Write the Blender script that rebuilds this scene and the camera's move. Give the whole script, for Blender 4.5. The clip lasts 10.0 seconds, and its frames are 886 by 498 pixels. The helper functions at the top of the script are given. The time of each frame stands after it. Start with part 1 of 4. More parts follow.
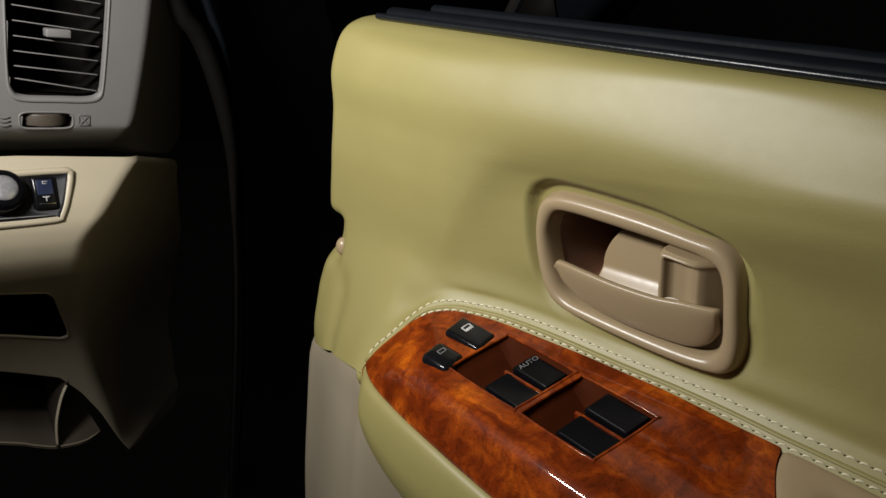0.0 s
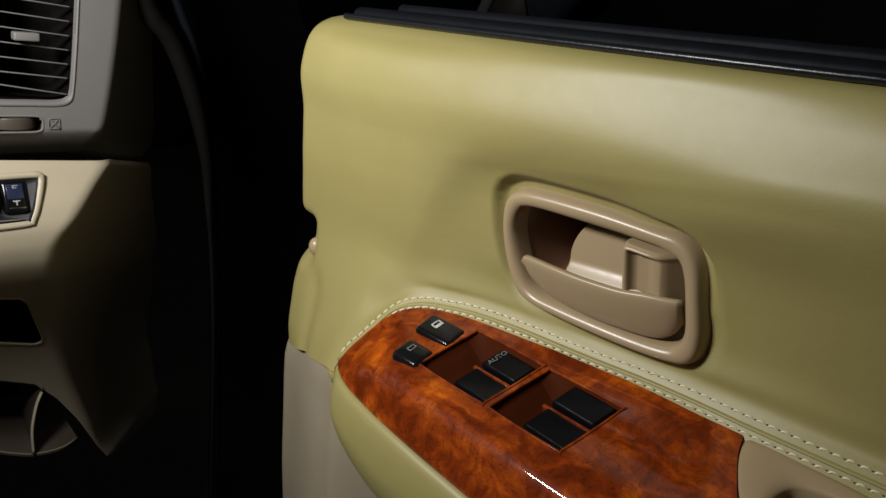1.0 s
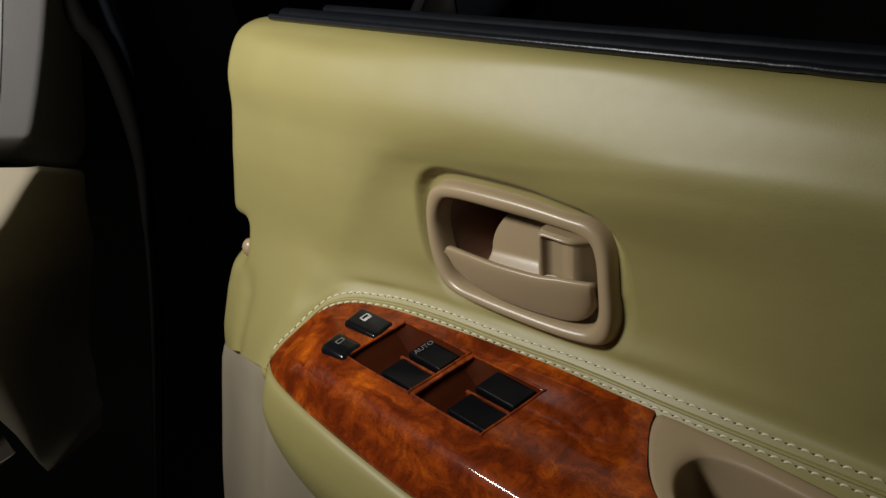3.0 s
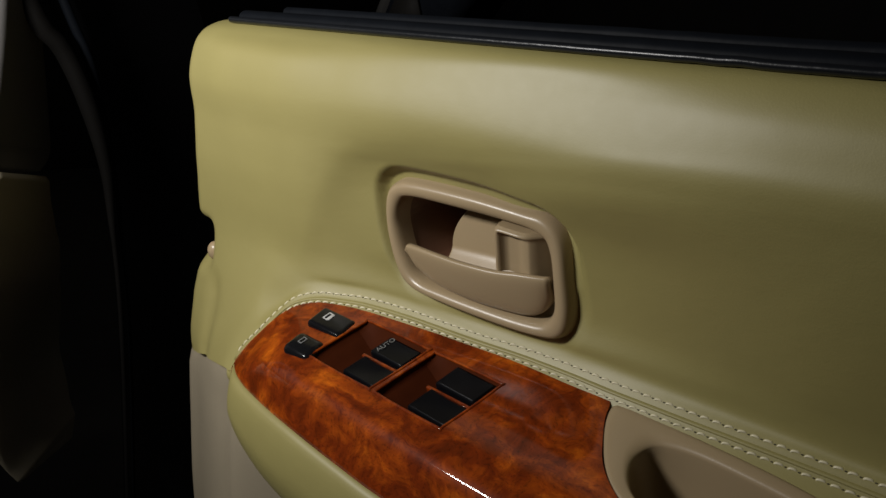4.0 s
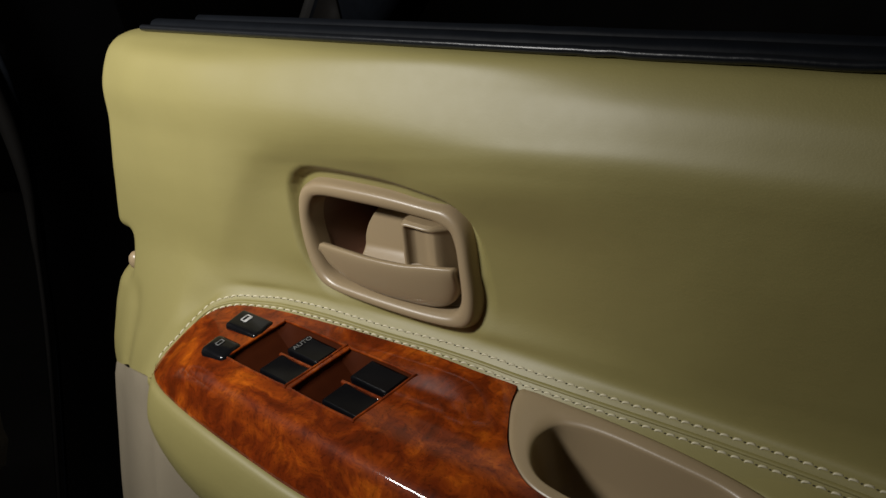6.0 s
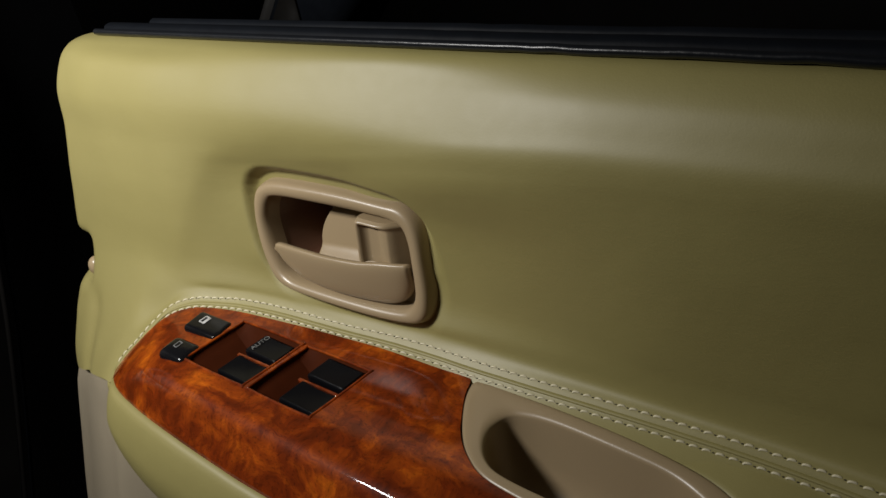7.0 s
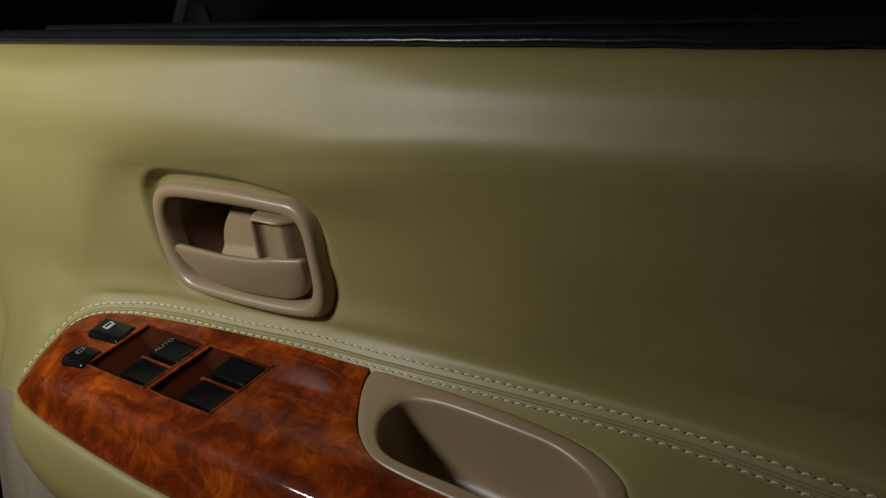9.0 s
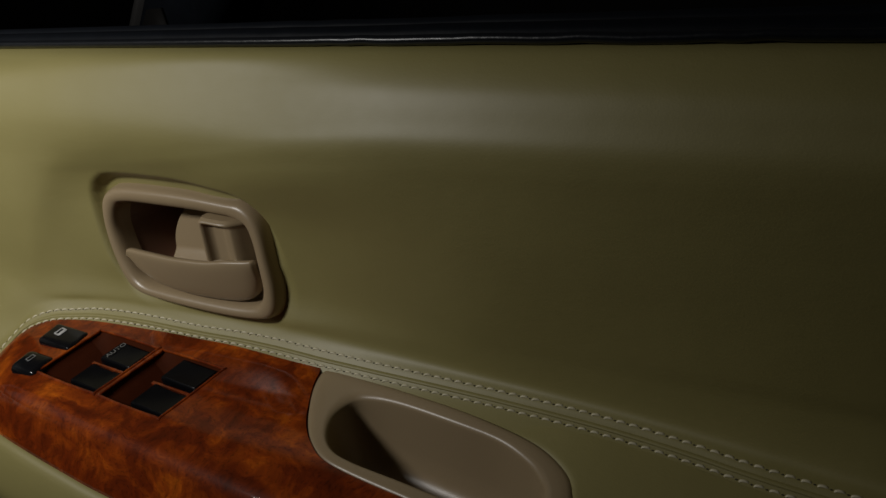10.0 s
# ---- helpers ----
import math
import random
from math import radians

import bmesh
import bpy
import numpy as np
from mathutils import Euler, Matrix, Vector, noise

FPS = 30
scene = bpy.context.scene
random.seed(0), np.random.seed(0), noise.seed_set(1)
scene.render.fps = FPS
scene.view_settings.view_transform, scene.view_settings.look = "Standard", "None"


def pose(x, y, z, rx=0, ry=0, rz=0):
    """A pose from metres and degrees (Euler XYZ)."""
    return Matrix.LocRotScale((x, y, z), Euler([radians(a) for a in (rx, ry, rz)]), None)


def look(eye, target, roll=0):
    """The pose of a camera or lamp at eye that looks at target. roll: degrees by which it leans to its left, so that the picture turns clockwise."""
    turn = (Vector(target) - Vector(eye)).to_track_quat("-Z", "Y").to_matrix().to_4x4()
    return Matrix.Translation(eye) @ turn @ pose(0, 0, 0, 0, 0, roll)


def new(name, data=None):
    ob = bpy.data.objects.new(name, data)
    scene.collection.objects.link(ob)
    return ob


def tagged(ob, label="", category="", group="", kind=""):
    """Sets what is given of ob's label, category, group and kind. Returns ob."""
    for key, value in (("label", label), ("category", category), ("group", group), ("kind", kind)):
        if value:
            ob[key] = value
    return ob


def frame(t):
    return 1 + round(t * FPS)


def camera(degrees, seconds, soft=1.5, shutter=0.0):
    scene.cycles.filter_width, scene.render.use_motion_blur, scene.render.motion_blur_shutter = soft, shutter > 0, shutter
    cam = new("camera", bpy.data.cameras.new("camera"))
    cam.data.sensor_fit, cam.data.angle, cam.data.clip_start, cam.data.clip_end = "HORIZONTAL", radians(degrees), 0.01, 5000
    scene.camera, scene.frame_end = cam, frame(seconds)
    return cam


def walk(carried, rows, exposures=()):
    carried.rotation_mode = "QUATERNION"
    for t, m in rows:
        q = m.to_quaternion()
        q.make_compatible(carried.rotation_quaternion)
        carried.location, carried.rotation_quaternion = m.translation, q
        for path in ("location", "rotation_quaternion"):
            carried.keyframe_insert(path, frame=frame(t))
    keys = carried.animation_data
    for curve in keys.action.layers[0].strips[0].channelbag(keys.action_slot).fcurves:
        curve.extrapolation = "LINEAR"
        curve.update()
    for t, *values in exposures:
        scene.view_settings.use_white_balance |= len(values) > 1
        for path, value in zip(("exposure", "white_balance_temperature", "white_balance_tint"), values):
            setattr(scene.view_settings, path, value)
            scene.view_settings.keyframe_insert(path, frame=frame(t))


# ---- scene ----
cam = camera(60.0, 10.0)
# the door's own axes, set level: its top leans in over the sill
LEVEL = pose(0, 0, 0.95, 12, -2, 0) @ Matrix.Translation((0, 0, -0.95))
PATH = [
    (0.0, 0.25467, -0.28108, 1.12809, 66.347, 3.859, 49.866),
    (0.5, 0.25879, -0.27903, 1.12642, 66.449, 3.964, 49.254),
    (1, 0.26362, -0.27658, 1.12475, 66.554, 4.146, 48.546),
    (1.5, 0.26859, -0.27469, 1.12323, 66.628, 4.302, 47.707),
    (2, 0.27369, -0.27296, 1.12175, 66.673, 4.432, 46.808),
    (2.5, 0.27876, -0.27227, 1.11989, 66.813, 4.314, 45.917),
    (4, 0.29577, -0.26705, 1.11534, 67.173, 4.532, 43.336),
    (4.5, 0.30156, -0.26602, 1.11403, 67.253, 4.679, 42.377),
    (5, 0.3076, -0.26413, 1.11323, 67.246, 4.949, 41.338),
    (5.5, 0.31437, -0.26278, 1.11028, 67.611, 4.983, 40.346),
    (7, 0.33407, -0.25866, 1.10617, 67.795, 5.495, 37.276),
    (7.5, 0.34178, -0.25674, 1.10331, 67.948, 5.794, 36.4),
    (8, 0.34884, -0.25529, 1.10092, 68.032, 5.931, 35.361),
    (8.5, 0.35753, -0.25247, 1.09888, 68.074, 6.211, 34.394),
    (9, 0.36461, -0.25049, 1.09862, 67.902, 6.353, 33.129),
    (9.5, 0.37151, -0.24735, 1.09744, 67.82, 6.547, 32.065),
    (10, 0.37825, -0.24482, 1.09575, 67.88, 6.699, 31.243),
]
walk(cam, [(t, LEVEL @ pose(x, y, z, rx, ry, rz)) for t, x, y, z, rx, ry, rz in PATH],
     exposures=[(0.0, 0.0), (1.5, -0.06), (2.5, -0.17), (4.0, -0.27), (5.5, -0.22), (6.8, -0.06), (7.5, -0.05), (8.0, -0.16), (8.5, -0.3), (9.0, -0.52), (9.5, -0.78), (10.0, -1.03)]
)

# ---- light ----
world = bpy.data.worlds.new("night")
world.use_nodes = True
world.node_tree.nodes["Background"].inputs["Color"].default_value = (1.0, 0.93, 0.86, 1)
world.node_tree.nodes["Background"].inputs["Strength"].default_value = 0.022
scene.world = world
lamp_data = bpy.data.lights.new("led_work_light", "AREA")
lamp_data.shape, lamp_data.size, lamp_data.size_y = "RECTANGLE", 0.13, 0.05
lamp_data.spread = radians(150)
lamp_data.energy, lamp_data.color = 2.68, (1.0, 0.975, 0.94)
lamp = new("led_work_light", lamp_data)
lamp.matrix_world = LEVEL @ look((-0.125, -0.37, 1.26), (-0.200, -0.03, 1.05))


# ---- small tools ----
def part(name, shape, material, parent=None, label="", flat=False):
    """Links vertices and faces as one mesh object under a thing or a part."""
    verts, faces = shape
    me = bpy.data.meshes.new(name)
    me.from_pydata([tuple(map(float, v)) for v in verts], [], [tuple(map(int, f)) for f in faces])
    bm = bmesh.new()
    bm.from_mesh(me)
    bmesh.ops.recalc_face_normals(bm, faces=bm.faces)
    bm.to_mesh(me)
    bm.free()
    if not flat:
        me.polygons.foreach_set("use_smooth", [True] * len(me.polygons))
    me.materials.append(material)
    ob = new(name, me)
    ob.parent = parent
    return tagged(ob, label)


def thing(name, matrix, label, category, kind=""):
    ob = new(name)
    ob.empty_display_size = 0.05
    ob.matrix_world = matrix
    return tagged(ob, label, category, "", kind)


def table(xs, ys):
    """A smooth monotone curve through a few knots."""
    xs, ys = np.array(xs, float), np.array(ys, float)
    h, d = np.diff(xs), np.diff(ys) / np.diff(xs)
    m = np.zeros(len(xs))
    m[0], m[-1] = d[0], d[-1]
    for i in range(1, len(d)):
        if d[i - 1] * d[i] > 0:
            m[i] = 2 * d[i - 1] * d[i] / (d[i - 1] + d[i])

    def value(x):
        x = np.clip(x, xs[0], xs[-1])
        i = np.clip(np.searchsorted(xs, x) - 1, 0, len(h) - 1)
        t = (x - xs[i]) / h[i]
        return (ys[i] * (1 + 2 * t) * (1 - t) ** 2 + h[i] * m[i] * t * (1 - t) ** 2
                + ys[i + 1] * t * t * (3 - 2 * t) + h[i] * m[i + 1] * t * t * (t - 1))
    return value


def ease(a, b, x):
    t = np.clip((x - a) / (b - a), 0, 1)
    return t * t * (3 - 2 * t)


def spline(points, n, closed=False):
    """n points, evenly apart, on a smooth curve through the given ones."""
    p = np.array(points, float)
    q = np.vstack([p[-1], p, p[0], p[1]]) if closed else np.vstack([2 * p[0] - p[1], p, 2 * p[-1] - p[-2]])
    out = []
    for i in range(len(q) - 3):
        t = np.linspace(0, 1, 24, endpoint=False)[:, None]
        a, b, c, d = q[i:i + 4]
        out.append(0.5 * (2 * b + (c - a) * t + (2 * a - 5 * b + 4 * c - d) * t * t + (3 * b - a - 3 * c + d) * t ** 3))
    dense = np.vstack(out + [p[:1] if closed else p[-1:]])
    s = np.r_[0, np.cumsum(np.linalg.norm(np.diff(dense, axis=0), axis=1))]
    at = np.linspace(0, s[-1], n, endpoint=not closed)
    return np.stack([np.interp(at, s, dense[:, k]) for k in range(p.shape[1])], 1)


def sheet(grid, keep=None):
    """Vertices and faces of a grid of points; keep: which cells stay."""
    g = np.asarray(grid, float)
    r, c = g.shape[:2]
    faces = [(i * c + j, i * c + j + 1, (i + 1) * c + j + 1, (i + 1) * c + j)
             for i in range(r - 1) for j in range(c - 1) if keep is None or keep[i, j]]
    return g.reshape(-1, 3), faces


def rings(loops, cap_first=False, cap_last=False):
    """A skin over closed loops of equal length."""
    g = np.asarray(loops, float)
    r, c = g.shape[:2]
    faces = [(i * c + j, i * c + (j + 1) % c, (i + 1) * c + (j + 1) % c, (i + 1) * c + j) for i in range(r - 1) for j in range(c)]
    if cap_first:
        faces.append(tuple(range(c))[::-1])
    if cap_last:
        faces.append(tuple(range((r - 1) * c, r * c)))
    return g.reshape(-1, 3), faces


def merge(*shapes):
    verts, faces = [], []
    for v, f in shapes:
        faces += [tuple(i + len(verts) for i in q) for q in f]
        verts += [tuple(p) for p in v]
    return verts, faces


def tube(path, radius, sides=10, closed=False, squash=1.0, up=(0, 0, 1)):
    """A round bar along a path; squash flattens it towards up."""
    p = np.asarray(path, float)
    n = len(p)
    way = np.roll(p, -1, 0) - np.roll(p, 1, 0) if closed else np.gradient(p, axis=0)
    way /= np.linalg.norm(way, axis=1)[:, None] + 1e-12
    side = np.cross(way, np.array(up, float))
    side /= np.linalg.norm(side, axis=1)[:, None] + 1e-12
    top = np.cross(side, way)
    a = np.linspace(0, 2 * np.pi, sides, endpoint=False)
    rad = np.broadcast_to(np.asarray(radius, float), (n,))
    loops = [p[i] + rad[i] * (np.cos(a)[:, None] * side[i] + squash * np.sin(a)[:, None] * top[i]) for i in range(n)]
    return rings(loops + loops[:1]) if closed else rings(loops, True, True)


def block(size, bevel=0.001, segments=3, pinch=0.0):
    """A rounded box about the origin; pinch narrows its top."""
    bm = bmesh.new()
    bmesh.ops.create_cube(bm, size=1)
    for v in bm.verts:
        k = 1 - pinch if v.co.z > 0 else 1
        v.co = Vector((v.co.x * size[0] * k, v.co.y * size[1] * k, v.co.z * size[2]))
    bmesh.ops.bevel(bm, geom=bm.edges[:], offset=bevel, segments=segments, profile=0.5, affect="EDGES")
    bm.verts.index_update()
    out = np.array([v.co[:] for v in bm.verts]), [[v.index for v in f.verts] for f in bm.faces]
    bm.free()
    return out


def moved(shape, m):
    v = np.asarray(shape[0], float)
    r, t = np.array(m.to_3x3()), np.array(m.translation)
    return v @ r.T + t, shape[1]


def ball(centre, radii, n=10):
    loops = []
    for a in np.linspace(-math.pi / 2 + 0.08, math.pi / 2 - 0.08, n):
        b = np.linspace(0, 2 * np.pi, 2 * n, endpoint=False)
        loops.append(np.stack([centre[0] + radii[0] * math.cos(a) * np.cos(b), centre[1] + radii[1] * math.cos(a) * np.sin(b),
                               np.full(2 * n, centre[2] + radii[2] * math.sin(a))], 1))
    return rings(loops, True, True)


def letters(text, size, m):
    """A word in the built-in font, as a flat mesh at the pose m."""
    font = bpy.data.curves.new("letters", "FONT")
    font.body, font.size, font.align_x, font.align_y, font.extrude = text, size, "CENTER", "CENTER", 0.00003
    ob = bpy.data.objects.new("letters", font)
    scene.collection.objects.link(ob)
    me = bpy.data.meshes.new_from_object(ob.evaluated_get(bpy.context.evaluated_depsgraph_get()))
    shape = np.array([v.co[:] for v in me.vertices]), [list(p.vertices) for p in me.polygons]
    bpy.data.objects.remove(ob)
    return moved(shape, m)


def polar(loop, centre, n):
    """A closed outline in a plane, taken anew at n even angles about a centre."""
    d = np.asarray(loop, float) - centre
    a = np.unwrap(np.arctan2(d[:, 1], d[:, 0]))
    if a[-1] < a[0]:
        d, a = d[::-1], a[::-1]
    r = np.linalg.norm(d, axis=1)
    at = np.linspace(-np.pi, np.pi, n, endpoint=False)
    a3, r3 = np.r_[a - 2 * np.pi, a, a + 2 * np.pi], np.r_[r, r, r]
    order = np.argsort(a3)
    rr = np.interp(at, a3[order], r3[order])
    return np.stack([centre[0] + rr * np.cos(at), centre[1] + rr * np.sin(at)], 1)


def beyond(loop, px, py):
    """How far points lie outside a closed outline (inside: minus)."""
    a, b = np.asarray(loop, float), np.roll(np.asarray(loop, float), -1, 0)
    px, py = np.asarray(px, float)[..., None], np.asarray(py, float)[..., None]
    e = b - a
    t = np.clip(((px - a[:, 0]) * e[:, 0] + (py - a[:, 1]) * e[:, 1]) / (e ** 2).sum(1), 0, 1)
    far = np.sqrt((px - a[:, 0] - t * e[:, 0]) ** 2 + (py - a[:, 1] - t * e[:, 1]) ** 2).min(-1)
    cross = ((a[:, 1] > py) != (b[:, 1] > py)) & (px < a[:, 0] + (py - a[:, 1]) * e[:, 0] / np.where(e[:, 1] == 0, 1e-12, e[:, 1]))
    return np.where(cross.sum(-1) % 2 == 1, -far, far)


# ---- materials ----
def surface(name, colour, rough=0.5, metal=0.0, spec=0.5, mottle=0.1, scale=30.0, grain=0.0, grain_scale=900.0, cells=False,
            wear=0.0, coat=0.0):
    """Colour with blotches, a fine relief and uneven gloss."""
    mat = bpy.data.materials.new(name)
    mat.use_nodes = True
    n, l = mat.node_tree.nodes, mat.node_tree.links
    out = n["Principled BSDF"]
    at = n.new("ShaderNodeTexCoord").outputs["Object"]
    blotch = n.new("ShaderNodeTexNoise")
    blotch.inputs["Scale"].default_value, blotch.inputs["Detail"].default_value = scale, 6
    l.new(at, blotch.inputs["Vector"])
    ramp = n.new("ShaderNodeMix")
    ramp.data_type = "RGBA"
    ramp.inputs["A"].default_value = (*[c * (1 - mottle) for c in colour], 1)
    ramp.inputs["B"].default_value = (*[min(1, c * (1 + mottle)) for c in colour], 1)
    l.new(blotch.outputs["Fac"], ramp.inputs["Factor"])
    l.new(ramp.outputs["Result"], out.inputs["Base Color"])
    out.inputs["Metallic"].default_value = metal
    out.inputs["Specular IOR Level"].default_value = spec
    out.inputs["Coat Weight"].default_value, out.inputs["Coat Roughness"].default_value = coat, 0.06
    gloss = n.new("ShaderNodeMapRange")
    gloss.inputs["To Min"].default_value, gloss.inputs["To Max"].default_value = rough - 0.06 - wear, rough + 0.06 + wear
    fine = n.new("ShaderNodeTexNoise")
    fine.inputs["Scale"].default_value, fine.inputs["Detail"].default_value = scale * 6, 4
    l.new(at, fine.inputs["Vector"])
    l.new(fine.outputs["Fac"], gloss.inputs["Value"])
    l.new(gloss.outputs["Result"], out.inputs["Roughness"])
    if grain:
        if cells:
            g = n.new("ShaderNodeTexVoronoi")
            g.feature = "DISTANCE_TO_EDGE"
            g.inputs["Scale"].default_value = grain_scale
            height = g.outputs["Distance"]
        else:
            g = n.new("ShaderNodeTexNoise")
            g.inputs["Scale"].default_value, g.inputs["Detail"].default_value = grain_scale, 5
            height = g.outputs["Fac"]
        l.new(at, g.inputs["Vector"])
        bump = n.new("ShaderNodeBump")
        bump.inputs["Strength"].default_value, bump.inputs["Distance"].default_value = grain, 0.0006
        l.new(height, bump.inputs["Height"])
        l.new(bump.outputs["Normal"], out.inputs["Normal"])
    return mat


def leather_material(name, colour, rough):
    """Smooth synthetic leather: fine pebbles, faint creases along the door."""
    mat = surface(name, colour, rough, spec=0.35, mottle=0.05, scale=22, coat=0.70)
    n, l = mat.node_tree.nodes, mat.node_tree.links
    out = n["Principled BSDF"]
    out.inputs["Coat Roughness"].default_value = 0.46
    at = n.new("ShaderNodeTexCoord").outputs["Object"]
    pebble = n.new("ShaderNodeTexVoronoi")
    pebble.inputs["Scale"].default_value = 1100
    l.new(at, pebble.inputs["Vector"])
    long = n.new("ShaderNodeMapping")
    long.inputs["Scale"].default_value = (130, 240, 300)
    l.new(at, long.inputs["Vector"])
    crease = n.new("ShaderNodeTexNoise")
    crease.inputs["Scale"].default_value, crease.inputs["Detail"].default_value = 1.0, 5
    l.new(long.outputs["Vector"], crease.inputs["Vector"])
    wave = n.new("ShaderNodeTexNoise")
    wave.inputs["Scale"].default_value, wave.inputs["Detail"].default_value = 26, 2
    l.new(at, wave.inputs["Vector"])
    first = n.new("ShaderNodeBump")
    first.inputs["Strength"].default_value, first.inputs["Distance"].default_value = 0.09, 0.0004
    l.new(pebble.outputs["Distance"], first.inputs["Height"])
    second = n.new("ShaderNodeBump")
    second.inputs["Strength"].default_value, second.inputs["Distance"].default_value = 0.15, 0.0006
    l.new(crease.outputs["Fac"], second.inputs["Height"])
    l.new(first.outputs["Normal"], second.inputs["Normal"])
    third = n.new("ShaderNodeBump")
    third.inputs["Strength"].default_value, third.inputs["Distance"].default_value = 0.36, 0.0020
    l.new(wave.outputs["Fac"], third.inputs["Height"])
    l.new(second.outputs["Normal"], third.inputs["Normal"])
    l.new(third.outputs["Normal"], out.inputs["Normal"])
    return mat


def burl_material():
    """Lacquered burl: swirling orange and dark figure under a clear coat."""
    mat = bpy.data.materials.new("burl_wood")
    mat.use_nodes = True
    n, l = mat.node_tree.nodes, mat.node_tree.links
    out = n["Principled BSDF"]
    at = n.new("ShaderNodeTexCoord").outputs["Object"]
    warp = n.new("ShaderNodeTexNoise")
    warp.inputs["Scale"].default_value, warp.inputs["Detail"].default_value = 26, 3
    l.new(at, warp.inputs["Vector"])
    push = n.new("ShaderNodeMix")
    push.data_type = "VECTOR"
    push.inputs["Factor"].default_value = 0.036
    l.new(at, push.inputs["A"])
    l.new(warp.outputs["Color"], push.inputs["B"])
    stretch = n.new("ShaderNodeMapping")
    stretch.inputs["Rotation"].default_value = (0, 0, 0.9)
    stretch.inputs["Scale"].default_value = (36, 78, 54)
    l.new(push.outputs["Result"], stretch.inputs["Vector"])
    figure = n.new("ShaderNodeTexNoise")
    figure.inputs["Scale"].default_value, figure.inputs["Detail"].default_value = 1.0, 9
    figure.inputs["Roughness"].default_value, figure.inputs["Distortion"].default_value = 0.58, 0.45
    l.new(stretch.outputs["Vector"], figure.inputs["Vector"])
    ramp = n.new("ShaderNodeValToRGB")
    e = ramp.color_ramp.elements
    e[0].position, e[0].color = 0.24, (0.062, 0.0095, 0.0014, 1)
    e[1].position, e[1].color = 0.74, (0.46, 0.102, 0.0050, 1)
    mid = e.new(0.45)
    mid.color = (0.140, 0.0195, 0.0018, 1)
    mid = e.new(0.58)
    mid.color = (0.255, 0.044, 0.003, 1)
    l.new(figure.outputs["Fac"], ramp.inputs["Fac"])
    pore = n.new("ShaderNodeTexNoise")
    pore.inputs["Scale"].default_value, pore.inputs["Detail"].default_value = 700, 3
    l.new(push.outputs["Result"], pore.inputs["Vector"])
    speck = n.new("ShaderNodeMapRange")
    speck.inputs["From Min"].default_value, speck.inputs["From Max"].default_value = 0.30, 0.48
    speck.inputs["To Min"].default_value = 0.62
    l.new(pore.outputs["Fac"], speck.inputs["Value"])
    mul = n.new("ShaderNodeMix")
    mul.data_type, mul.blend_type = "RGBA", "MULTIPLY"
    mul.inputs["Factor"].default_value = 1.0
    comb = n.new("ShaderNodeMapping")
    comb.inputs["Rotation"].default_value, comb.inputs["Scale"].default_value = (0, 0, 0.45), (260, 55, 90)
    l.new(push.outputs["Result"], comb.inputs["Vector"])
    fibre = n.new("ShaderNodeTexNoise")
    fibre.inputs["Scale"].default_value, fibre.inputs["Detail"].default_value = 1.0, 4
    l.new(comb.outputs["Vector"], fibre.inputs["Vector"])
    depth = n.new("ShaderNodeMapRange")
    depth.inputs["From Min"].default_value, depth.inputs["From Max"].default_value = 0.30, 0.70
    depth.inputs["To Min"].default_value, depth.inputs["To Max"].default_value = 0.76, 1.25
    l.new(fibre.outputs["Fac"], depth.inputs["Value"])
    streak = n.new("ShaderNodeMix")
    streak.data_type, streak.blend_type = "RGBA", "MULTIPLY"
    streak.inputs["Factor"].default_value = 1.0
    l.new(ramp.outputs["Color"], streak.inputs["A"])
    l.new(depth.outputs["Result"], streak.inputs["B"])
    l.new(streak.outputs["Result"], mul.inputs["A"])
    l.new(speck.outputs["Result"], mul.inputs["B"])
    l.new(mul.outputs["Result"], out.inputs["Base Color"])
    out.inputs["Roughness"].default_value, out.inputs["Specular IOR Level"].default_value = 0.5, 0.06
    out.inputs["Coat Weight"].default_value, out.inputs["Coat Roughness"].default_value, out.inputs["Coat IOR"].default_value = 0.75, 0.055, 1.34
    return mat


LEATHER = leather_material("khaki_leather", (0.263, 0.228, 0.080), 0.60)
PLASTIC = surface("beige_plastic", (0.312, 0.234, 0.138), 0.33, mottle=0.04, grain=0.05, grain_scale=1500)
BROW = surface("smooth_cream_plastic", (0.52, 0.455, 0.330), 0.42, mottle=0.05, grain=0.15, grain_scale=1300, cells=True)
TRIM = surface("grained_beige_plastic", (0.265, 0.225, 0.160), 0.50, mottle=0.05, grain=0.25, grain_scale=1300, cells=True)
DASH = surface("grained_greige_plastic", (0.185, 0.178, 0.172), 0.52, mottle=0.06, grain=0.35, grain_scale=900, cells=True)
WHEEL = surface("dark_brown_plastic", (0.075, 0.060, 0.046), 0.45, mottle=0.1)
# handle plastic with the shade of the finger hollow put into its colour
SHADED_PLASTIC = surface("shaded_beige_plastic", (0.150, 0.070, 0.042), 0.45, mottle=0.1)
SILVER = surface("silver_plastic", (0.50, 0.50, 0.51), 0.30, metal=0.6, mottle=0.4, scale=300)
WOOD = burl_material()
# darker copy of the panel's wood; the wells' shade is in this colour
SHADED_WOOD = surface("shaded_well_wood", (0.052, 0.0105, 0.0024), 0.70, spec=0.05, mottle=0.4, scale=60)
BLACK = surface("black_switch_plastic", (0.0035, 0.0035, 0.0045), 0.30, spec=0.08, mottle=0.2, grain=0.10, grain_scale=1600)
GLOSS = surface("glossy_black_plastic", (0.006, 0.006, 0.007), 0.15, spec=0.22, mottle=0.2)
RUBBER = surface("black_rubber", (0.006, 0.007, 0.009), 0.30, spec=0.35, mottle=0.3, scale=80, grain=0.5, grain_scale=120)
